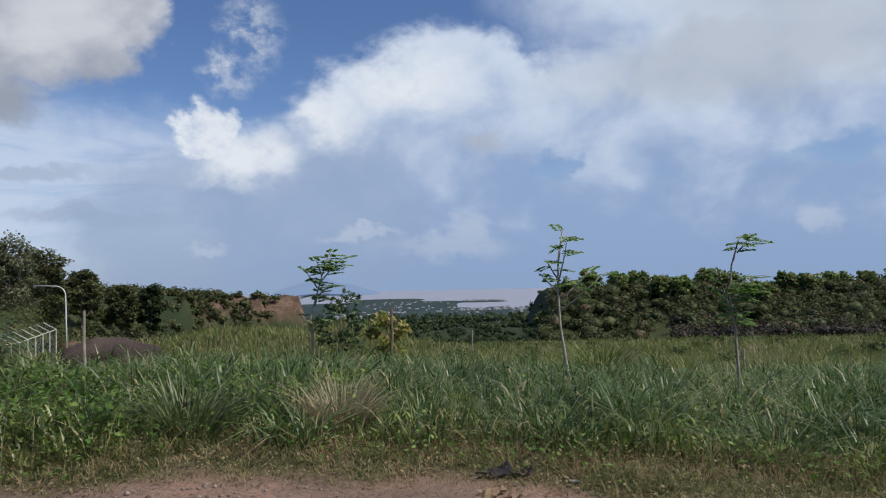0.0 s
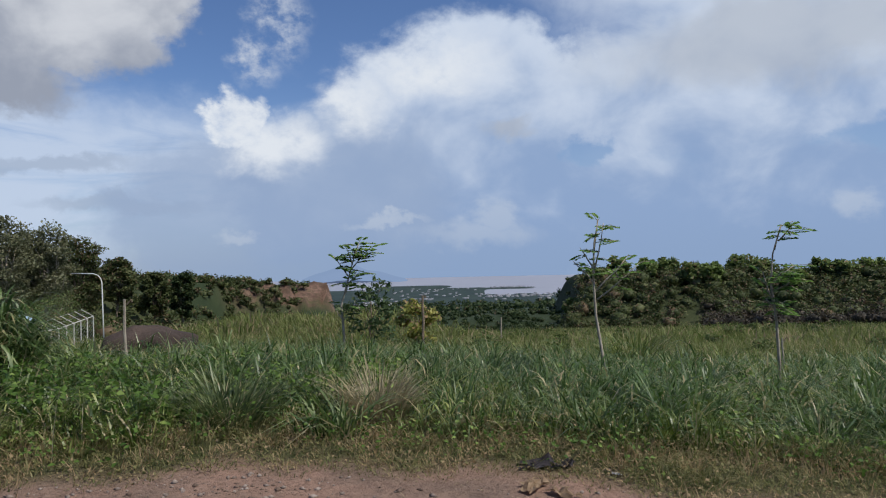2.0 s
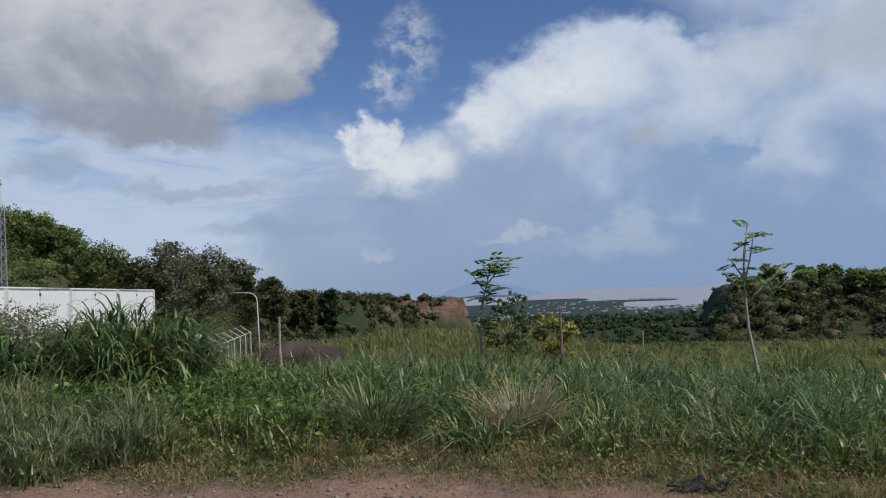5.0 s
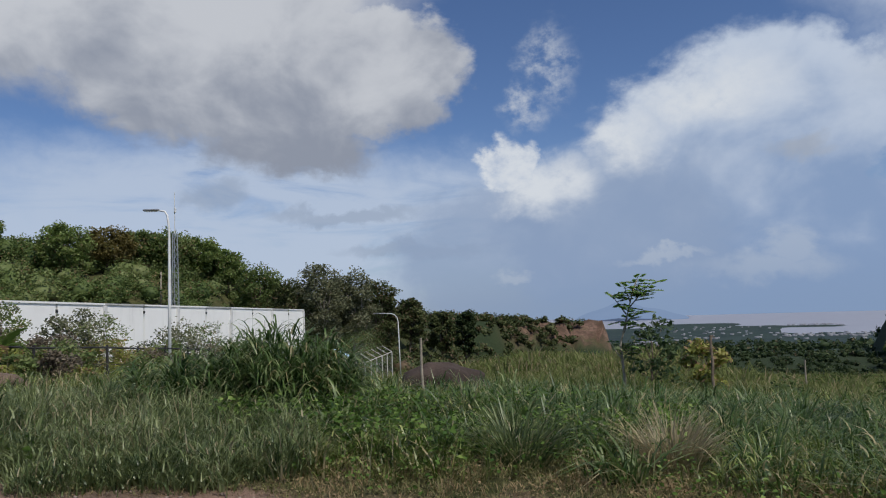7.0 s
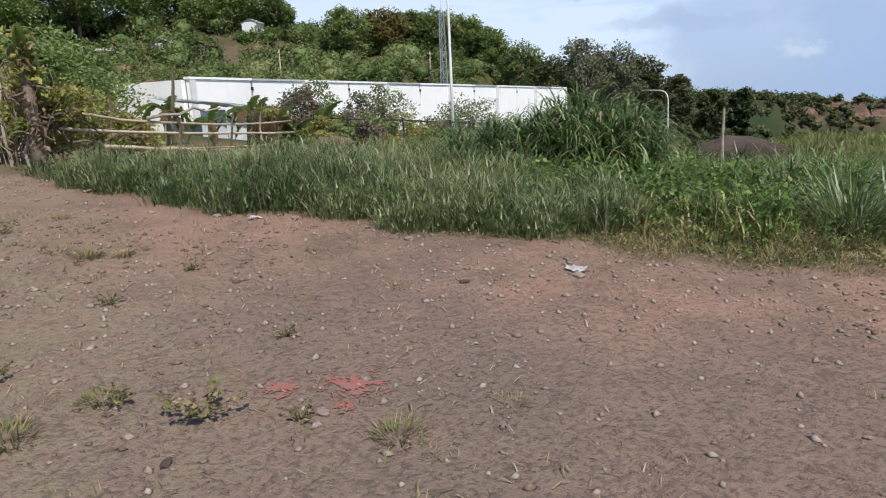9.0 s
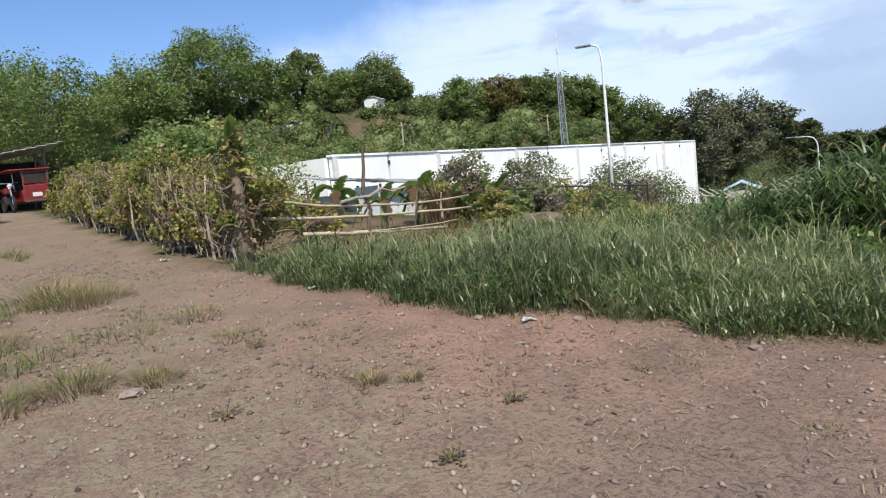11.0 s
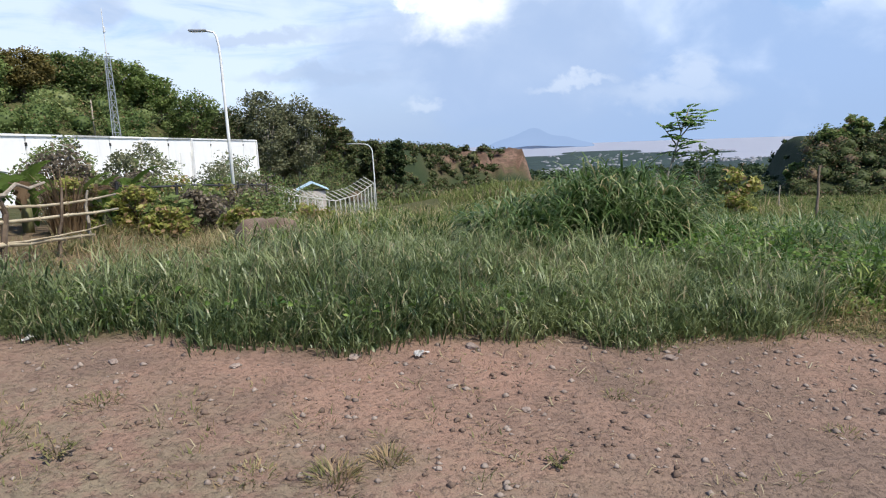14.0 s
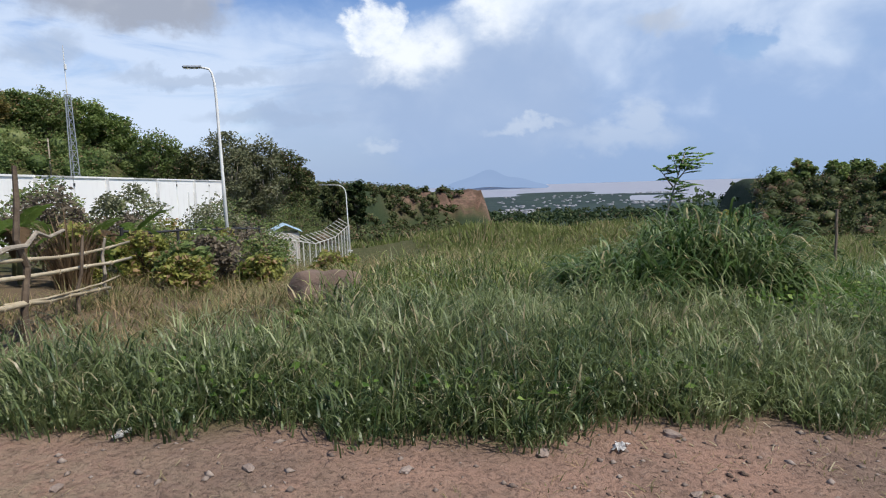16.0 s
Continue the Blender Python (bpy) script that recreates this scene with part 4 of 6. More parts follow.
def build_clumps():
    cane_clump(CLUMP_AT, 540, 1.06, 0.66, "large dark green clump of cane grass beside the road")
    cane_clump((CLUMP_AT[0] - 0.95, CLUMP_AT[1] - 0.70), 220, 0.66, 0.50, "lower green cane grass at the foot of a larger clump")
    cane_clump((CLUMP_AT[0] - 0.5, CLUMP_AT[1] - 0.3), 120, 0.82, 0.4, "small green cane grass at the side of a larger clump")
    grass_clump("straw_tuft", (-0.72, 5.95), 620, 0.72, 0.20, 0.010, STRAW, "bleached straw-coloured dry grass tuft", "grass tuft", "", 0.5, 0.8, 3)
    grass_clump("pale_grass_tuft", (-1.95, 5.65), 480, 0.70, 0.30, 0.015, NAPIER, "grey-green arching grass tuft on the verge", "grass tuft", "", 0.6, 0.9, 3)
    grass_clump("pale_grass_tuft", (2.75, 5.3), 420, 0.45, 0.32, 0.009, NAPIER, "fine grey-green grass tuft on the verge", "grass tuft", "", 0.6, 0.9, 3)
    grass_clump("round_bush_grass", (3.3, 13.2), 900, 1.15, 0.5, 0.02, FIELD, "rounded tussock of tall grass in the field", "grass tuft", "", 0.4, 0.8, 3)
    for x, y, h, s, n in ((-7.07, -0.29, 0.24, 0.22, 300), (-6.83, 0.15, 0.17, 0.15, 220), (-9.94, 0.19, 0.34, 0.42, 520), (-10.6, 0.0, 0.34, 0.4, 420), (-7.0, -0.75, 0.22, 0.26, 300), (-8.6, -0.7, 0.26, 0.3, 320), (-8.3, 0.85, 0.13, 0.26, 240),
                          (-7.4, 0.88, 0.09, 0.2, 180), (-5.8, 1.16, 0.12, 0.10, 150), (-5.63, 1.37, 0.10, 0.07, 110), (-7.27, 1.41, 0.06, 0.12, 110), (-2.25, 1.11, 0.09, 0.09, 120), (-3.36, 0.42, 0.08, 0.08, 90), (-3.29, 0.05, 0.12, 0.10, 130),
                          (-2.1, 1.6, 0.05, 0.08, 80), (-6.13, 1.05, 0.06, 0.12, 100), (-4.7, 2.4, 0.05, 0.08, 80), (-3.6, 2.3, 0.05, 0.08, 70), (-6.0, -1.6, 0.20, 0.2, 220), (-5.6, -1.5, 0.16, 0.14, 160)):
        grass_clump("dry_tuft", (x, y), n, h, s, 0.007, WEEDS, "small half-dry grass tuft on the dirt", "grass tuft", "tufts on the bare ground", 0.6, 0.9, 3)


build_clumps()


# ---- long white wall, pylon and lamps ----
def white_wall():
    a, b = Vector((-29.7, 13.1)), Vector((-39.7, 55.0))
    way = (b - a).normalized()
    nrm = Vector((way.y, -way.x))
    if nrm.x < 0:
        nrm = -nrm
    n = 12
    turn = math.degrees(math.atan2(way.y, way.x))
    t = thing("long_wall", (a.x, a.y, 0), "long white rendered compound wall with dark-topped coping and piers", "wall", kind="structure")
    length = (b - a).length

    def top(u):
        return 2.72 - 0.98 * u

    def slab(name, u0, u1, z0, z1, thick, out, mat, label=""):
        bm = bmesh.new()
        for k, off in ((0, -thick / 2), (1, thick / 2)):
            for u, lo, hi in ((u0, z0(u0), z1(u0)), (u1, z0(u1), z1(u1))):
                p = way * (u * length) + nrm * (off + out)
                bm.verts.new((p.x, p.y, lo))
                bm.verts.new((p.x, p.y, hi))
        bm.verts.ensure_lookup_table()
        v = bm.verts
        for q in ((0, 2, 3, 1), (4, 5, 7, 6), (0, 1, 5, 4), (2, 6, 7, 3), (1, 3, 7, 5), (0, 4, 6, 2)):
            bm.faces.new([v[i] for i in q])
        bmesh.ops.recalc_face_normals(bm, faces=bm.faces)
        return part(name, bm, mat, t, label)

    for i in range(n):
        slab("wall_panel", i / n + 0.0015, (i + 1) / n - 0.0015, lambda u: -7.5, lambda u: top(u) - 0.10, 0.22, 0.0, WHITE)
        slab("coping", i / n, (i + 1) / n, lambda u: top(u) - 0.096, lambda u: top(u), 0.34, 0.0, DIRTYTOP if i % 3 == 1 else WHITE, "weathered coping")
    for i in range(0, n + 1, 2):
        u = min(max(i / n, 0.004), 0.996)
        slab("pier", u - 0.003, u + 0.003, lambda w: -7.5, lambda w: top(w) - 0.13, 0.10, 0.17, GREYWALL, "grey rendered pier")
    for i in range(6):
        u = (i + 0.5) / 6
        slab("drain_hole", u - 0.0018, u + 0.0018, lambda w: top(w) - 0.55, lambda w: top(w) - 0.38, 0.03, 0.125, DARKSTEEL, "dark drain spout")
    for u in (0.62, 0.66, 0.80, 0.83):
        slab("pipe", u - 0.0016, u + 0.0016, lambda w: -3.2, lambda w: top(w) - 1.0, 0.06, 0.14, GREYWALL, "grey downpipe")
    # the end that turns away from the road
    bm = bmesh.new()
    box(bm, (-6.5, -1.9, -2.4), (13.2, 0.22, 10.0), 16.0)
    part("end_wall", bm, WHITE, t, "shaded white end wall")
    bm = bmesh.new()
    box(bm, (way.x * length - nrm.x * 5.2, way.y * length - nrm.y * 5.2, -3.0), (10.0, 0.22, 9.2), math.degrees(math.atan2(nrm.y, nrm.x)))
    part("end_wall", bm, WHITE, t, "white wall return")


DIRTYTOP = plain("stained_coping", (0.32, 0.32, 0.31), (0.55, 0.55, 0.53), 0.9, 3.0)
GREYWALL = plain("grey_render", (0.58, 0.57, 0.55), (0.72, 0.71, 0.69), 0.9, 3.0)
white_wall()


def street_lamp(at, height, arm, turn, lean, label, mat):
    """A tapered pole with a curved arm and a flat lamp head."""
    t = thing("street_lamp", (at[0], at[1], gz(*at) - 0.05), label, "street lamp")
    top = Vector((lean[0], lean[1], height))
    out = Vector((math.cos(radians(turn)), math.sin(radians(turn)), 0))
    bm = bmesh.new()
    pts = [Vector((0, 0, 0)), top * 0.5, top * 0.86]
    pts += [top * 0.86 + out * (arm * 0.30 * (1 - math.cos(a))) + Vector((0, 0, height * 0.13 * math.sin(a))) for a in (0.5, 1.0, 1.57)]
    end = pts[-1] + out * arm * 0.55 + Vector((0, 0, 0.05))
    part("pole", tube(bm, pts + [end], [0.050, 0.042, 0.035, 0.031, 0.029, 0.027, 0.025], 10), mat, t, smooth=True)
    bm = bmesh.new()
    part("base_plate", box(bm, (0, 0, 0.07), (0.30, 0.30, 0.03), 0, 0.005), mat, t)
    bm = bmesh.new()
    head = part("lamp_head", box(bm, tuple(end + out * 0.16), (0.46, 0.17, 0.06), turn, 0.02), STEEL, t, "flat grey lamp head")
    bm = bmesh.new()
    part("lens", box(bm, tuple(end + out * 0.18 - Vector((0, 0, 0.034))), (0.30, 0.12, 0.012), turn), GLASS, head)
    return t


street_lamp((-15.3, 14.75), 5.05 + 0.18, 0.42, 205, (-0.14, 0.12), "tall pale street lamp with a short curved arm", PALEPAINT)
street_lamp((-23.4, 44.1), 4.75, 1.75, 190, (-0.1, 0.0), "pale street lamp with a long curved arm by a fence", PALEPAINT)


def pylon():
    x, y = -48.6, 47.6
    base = gz(x, y)
    t = thing("radio_mast", (x, y, base), "slim steel lattice mast with an aerial on the hillside", "mast")
    h, foot, head = 9.2 - base, 0.44, 0.24
    corner = [Vector((math.cos(a), math.sin(a), 0)) for a in (0.4, 2.5, 4.6)]
    for c in corner:
        part("leg", tube(bmesh.new(), [c * foot, c * head + Vector((0, 0, h))], [0.05, 0.04], 6), STEEL, t)
    n = 11
    for i in range(n):
        u, w = i / n, (i + 1) / n
        for j in range(3):
            a, b = corner[j], corner[(j + 1) % 3]
            ra, rb = foot + (head - foot) * u, foot + (head - foot) * w
            part("brace", tube(bmesh.new(), [a * ra + Vector((0, 0, h * u)), b * rb + Vector((0, 0, h * w))], 0.022, 5), STEEL, t)
            part("strut", tube(bmesh.new(), [a * rb + Vector((0, 0, h * w)), b * rb + Vector((0, 0, h * w))], 0.022, 5), STEEL, t)
    part("aerial", tube(bmesh.new(), [(0, 0, h), (0, 0, h + 3.9)], [0.045, 0.03], 8), PALEPAINT, t, "thin white aerial")
    bm = bmesh.new()
    part("aerial_box", box(bm, (0.05, 0, h + 2.2), (0.16, 0.16, 0.45), 0, 0.02), PALEPAINT, t)


pylon()


FENCEPAINT = plain("weathered_fence_paint", (0.40, 0.39, 0.34), (0.58, 0.56, 0.50), 0.7, 6.0, 0.0, 0.08)


def arm_fence():
    """Wire fence whose posts carry slanted arms."""
    knots = [Vector(p) for p in ((-18.73, 22.26, -0.22), (-18.75, 24.53, -0.65), (-19.17, 28.79, -1.31), (-20.22, 33.8, -1.49), (-21.67, 39.69, -1.3))]
    a = knots[0]
    t = thing("wire_fence", (a.x, a.y, gz(a.x, a.y)), "pale wire fence with slanted arms along its top", "fence")
    n = 20
    here = Vector((a.x, a.y, gz(a.x, a.y)))
    tops, arms = [], []
    for i in range(n + 1):
        u = i / n
        j = min(int(u * 4), 3)
        p = knots[j].lerp(knots[j + 1], u * 4 - j)
        foot = Vector((p.x, p.y, gz(p.x, p.y) - 0.1)) - here
        p = Vector((p.x, p.y, p.z)) - here
        tip = p + Vector((-0.60, -0.24, 0.42))
        tops.append(p)
        arms.append(tip)
        part("post", tube(bmesh.new(), [foot, p], 0.032, 6), FENCEPAINT, t)
        part("arm", tube(bmesh.new(), [p, tip], 0.024, 6), FENCEPAINT, t)
    part("top_rail", tube(bmesh.new(), tops, 0.024, 6), FENCEPAINT, t)
    for f in (0.45, 0.95):
        part("barbed_wire", tube(bmesh.new(), [p.lerp(q, f) for p, q in zip(tops, arms)], 0.006, 4), STEEL, t)
    bm = bmesh.new()
    for i in range(n):
        for k in range(10):
            p, q = tops[i], tops[i + 1]
            drop = 0.22 * k
            for s in (0, 1):
                u0, u1 = (p, q) if s == 0 else (q, p)
                tube(bm, [u0 - Vector((0, 0, drop)), u1 - Vector((0, 0, drop + 0.44))], 0.004, 3)
    part("wire_mesh", bm, STEEL, t, "thin wire netting")


arm_fence()


def low_hut():
    x, y = -26.2, 39.8
    base = gz(x, y)
    t = thing("low_hut", (x, y, base), "low hut with a pale blue sheet roof behind the fence", "hut")
    z = -1.66 - base
    part("wall", box(bmesh.new(), (0, 0, z / 2 - 0.1), (1.7, 1.9, z + 0.1), 30), PINKWALL, t)
    for s in (-1, 1):
        bm = bmesh.new()
        for i in range(14):
            box(bm, (0, -1.15 + 2.3 * (i + 0.5) / 14, 0.014 * (i % 2)), (1.16, 2.3 / 14 + 0.01, 0.02))
        bmesh.ops.transform(bm, matrix=pose(0, 0, 0, 0, 0, 30) @ pose(s * 0.53, 0, z + 0.24, 0, s * 25, 0), verts=bm.verts)
        part("roof", bm, BLUEROOF, t, "pale blue corrugated roof slope")


low_hut()


# ---- trees ----
def tree(name, at, height, crown, mat, label, blobs=9, leaf=0.3, per=260, trunk=0.18, bark=BARK, stem=0.35, z=None, category="tree", group=""):
    """A tapered trunk with limbs, and a crown of leaves gathered in uneven clumps."""
    x, y = at
    t = thing(name, (x, y, gz(x, y) - 0.05 if z is None else z), label, category, group)
    r = random.Random(int(x * 31 + y * 17 + height * 7))
    lean = Vector((r.uniform(-0.06, 0.06) * height, r.uniform(-0.06, 0.06) * height, height * 0.72))
    bm = bmesh.new()
    tube(bm, crooked((0, 0, 0), lean, 0.05 * height, 5, r.random()), [trunk * (1.15 - 0.16 * i) for i in range(6)], 8)
    pieces = []
    for i in range(blobs):
        a, u = i * 2.4 + r.uniform(-0.4, 0.4), (i + 0.5) / blobs
        rad = crown * (0.30 + 0.45 * math.sin(math.pi * min(0.95, u * 0.9 + 0.08)))
        c = Vector((math.cos(a) * rad, math.sin(a) * rad, height * (stem + (1 - stem) * (0.10 + 0.82 * u)))) + lean * 0.25 * u * Vector((1, 1, 0)).length * 0.2
        start = lean * (stem + 0.45 * u)
        tube(bm, crooked(start, c, 0.06 * height, 3, r.random()), [trunk * 0.42, trunk * 0.32, trunk * 0.2, trunk * 0.08], 5)
        size = crown * r.uniform(0.36, 0.56)
        rr = np.array((size, size, size * r.uniform(0.6, 0.85)))
        pieces.append(leaves(shell(c, rr, per, 0.35), leaf * rng.uniform(0.6, 1.35, per), 0.35, 1.6))
    part("trunk", bm, bark, t, smooth=True)
    part_mesh("crown", mesh_of("crown", *joined(pieces), mat), t)
    return t


def ray_at(az, d):
    return (d * math.sin(radians(az)), d * math.cos(radians(az)))


def build_trees():
    # along the ridge
    for az, d, h, c, mat, label in ((-72.5, 78, 11.4, 5.2, TREELEAF, "broad dense green tree on the ridge"), (-68.3, 82, 9.4, 3.2, TREELEAF, "dense green tree on the ridge"), (-65.5, 84, 10.0, 2.4, WOODS, "slender open-crowned tree on the ridge"),
                                    (-63.0, 82, 8.0, 3.4, TREELEAF, "spreading green tree beside hillside houses"), (-59.9, 82, 9.0, 2.9, WOODS, "grey-green upright tree on the ridge"), (-58.4, 84, 7.4, 2.0, TREELEAF, "small round tree on the ridge"),
                                    (-53.3, 79, 6.8, 2.5, TREELEAF, "round bright green tree on the ridge"), (-50.3, 84, 6.5, 2.8, OLIVELEAF, "olive-yellow flowering tree on the ridge"), (-48.0, 88, 6.4, 2.6, WOODS, "dark green tree on the ridge"),
                                    (-46.0, 88, 6.2, 2.8, WOODS, "dark green tree on the ridge"), (-43.9, 90, 5.9, 2.8, TREELEAF, "green tree where the ridge drops"), (-41.8, 92, 4.8, 2.6, TREELEAF, "green tree where the ridge drops"),
                                    (-34.4, 84, 3.6, 3.0, PALELEAF, "tall pale grey-green tree behind the fence"), (-31.6, 88, 2.9, 3.0, PALELEAF, "grey-green tree behind the fence"), (-29.6, 95, 2.0, 3.2, OLIVEWOODS, "grey-green tree behind the fence"), (-33.0, 90, 2.4, 3.0, PALELEAF, "pale grey-green tree behind the fence"), (-39.2, 88, 3.4, 3.0, WOODS, "leafy tree behind the wall"), (-36.5, 86, 2.3, 3.0, OLIVEWOODS, "leafy tree beside the wall end"),
                                    (-27.0, 150, 0.6, 3.2, OLIVEWOODS, "round dark tree on the far ridge"), (-24.4, 165, -0.5, 2.9, OLIVEWOODS, "dark tree on the far ridge"), (-22.4, 170, -0.6, 2.6, DARKWOODS, "dark tree on the far ridge"),
                                    (-78, 74, 9.0, 4.5, TREELEAF, "leafy tree above the shed"), (-84, 60, 9.6, 4.6, TREELEAF, "large leafy tree beyond the road end"), (-90, 52, 10, 5.0, TREELEAF, "large leafy tree beyond the road end")):
        leafsize = 0.0023 * d
        tree("tree", ray_at(az, d), 1.5 + d * math.tan(radians(h)) - gz(*ray_at(az, d)), c, mat, label, 19, leafsize, int(360 * min(3.2, max(1.0, (c / 2.8) ** 2))), 0.2, PALEBARK if mat is PALELEAF else BARK, 0.3)
    # crest of the wooded hill across the valley
    r = random.Random(3)
    for i in range(16):
        az = 9.6 + i * 1.75 + r.uniform(-0.5, 0.5)
        tree("tree", ray_at(az, r.uniform(196, 214)), r.uniform(4.0, 6.5), r.uniform(2.4, 3.8), WOODS if i % 3 else TREELEAF, "spreading green tree on the crest of the wooded hill", 10, 0.75, 110, 0.25, BARK, 0.2, group="trees on the hill crest")
    # big bushes behind the brush fence
    tree("tree", (-27.5, 6.4), 2.5, 2.1, TREELEAF, "dense spreading tree behind the brush fence", 16, 0.115, 900, 0.14, BARK, 0.05)
    tree("tree", (-24.2, 5.2), 2.1, 1.7, TREELEAF, "dense spreading tree behind the brush fence", 14, 0.11, 800, 0.12, BARK, 0.05)
    tree("tree", (-32.0, 8.5), 3.0, 2.6, TREELEAF, "tall dense tree behind the brush fence", 14, 0.13, 800, 0.16, BARK, 0.1)
    tree("tree", (-22.8, -2.2), 3.2, 1.9, TREELEAF, "dense tree overhanging the road end", 14, 0.085, 800, 0.12, BARK, 0.3)
    tree("tree", (-33.5, -3.2), 5.0, 3.0, TREELEAF, "leafy tree behind the road-end shed", 13, 0.14, 600, 0.16, BARK, 0.15)
    tree("bush", (-20.3, 3.4), 1.7, 1.1, HEDGELEAF, "vine-covered bush behind the brush fence", 9, 0.09, 300, 0.05, BROWNSTICK, 0.05, category="bush")
    # shrubs before the white wall
    for x, y, h, c, mat in ((-17.4, 11.0, 1.5, 0.7, WOODS), (-16.6, 12.6, 1.6, 0.7, PALELEAF), (-17.8, 14.2, 1.6, 0.8, WOODS), (-16.9, 16.4, 1.6, 0.8, PALELEAF), (-18.0, 18.6, 1.9, 0.9, WOODS), (-15.9, 9.6, 1.2, 0.6, BROWNLEAF), (-16.2, 10.4, 0.9, 0.6, WOODS), (-16.0, 11.6, 1.0, 0.6, BROWNLEAF), (-16.4, 13.4, 1.0, 0.7, HEDGELEAF), (-16.2, 15.3, 1.1, 0.7, WOODS), (-16.6, 17.4, 1.2, 0.7, BROWNLEAF), (-17.2, 19.6, 1.4, 0.8, WOODS), (-15.0, 11.0, 0.8, 0.5, WOODS), (-14.6, 13.0, 0.8, 0.5, HEDGELEAF), (-19.0, 21.5, 1.8, 0.9, WOODS),
                            (-24, 34, 2.0, 1.1, WOODS), (-25, 29, 2.2, 1.1, WOODS), (-30, 50, 3.2, 1.7, WOODS), (-33, 54, 3.4, 1.8, WOODS)):
        tree("shrub", (x, y), h * 1.22, c * 1.25, mat, "thin straggling shrub before the white wall", 12, 0.055, 240, 0.02, BROWNSTICK, 0.1, category="shrub", group="shrubs by the wall")


BROWNLEAF = foliage("brownish_leaves", (0.10, 0.085, 0.06), (0.19, 0.155, 0.11), (0.30, 0.26, 0.19), 0.9)
build_trees()


def sapling(at, stem, branches, label, leaflet=0.045, frond=0.26, thick=0.018, z=None):
    """A thin young tree with feathery leaves of paired leaflets."""
    x, y = at
    t = thing("sapling", (x, y, gz(x, y) - 0.03 if z is None else z), label, "sapling", "young trees in the field")
    bm = bmesh.new()
    n = len(stem)
    tube(bm, stem, [thick * (1 - 0.75 * i / (n - 1)) for i in range(n)], 7)
    pts, ways = [], []
    for a, b, count in branches:
        a, b = Vector(a), Vector(b)
        tube(bm, crooked(a, b, 0.03 * (b - a).length, 3), [thick * 0.5, thick * 0.4, thick * 0.3, thick * 0.15], 5)
        for i in range(count):
            u = 0.25 + 0.75 * (i + 0.5) / count
            o = a.lerp(b, u)
            ang = i * 2.4 + R2.uniform(-0.5, 0.5)
            # fronds stream with the wind
            d = Vector((math.cos(ang) * 0.8 + 0.45, math.sin(ang) * 0.8, R2.uniform(-0.15, 0.4))).normalized()
            length = frond * R2.uniform(0.65, 1.2)
            side = d.cross(Vector((0, 0, 1))).normalized()
            tube(bm, [o, o + d * length * 0.5 + Vector((0, 0, 0.02)), o + d * length - Vector((0, 0, 0.08 * length))], [thick * 0.16] * 3, 3)
            for j in range(9):
                s = 0.2 + 0.8 * j / 8
                p = o + d * length * s - Vector((0, 0, 0.10 * length * s * s))
                for sign in (-1, 1):
                    q = p + side * sign * leaflet * (1.15 - 0.5 * abs(s - 0.5))
                    pts.append(q[:])
                    ways.append((side * sign + d * 0.5)[:])
    part("trunk", bm, PALEBARK, t, smooth=True)
    part_mesh("crown", mesh_of("crown", *leaves(np.array(pts), leaflet, 0.75, 1.7, np.array(ways) * 2.2), SAPLEAF), t)
    return t


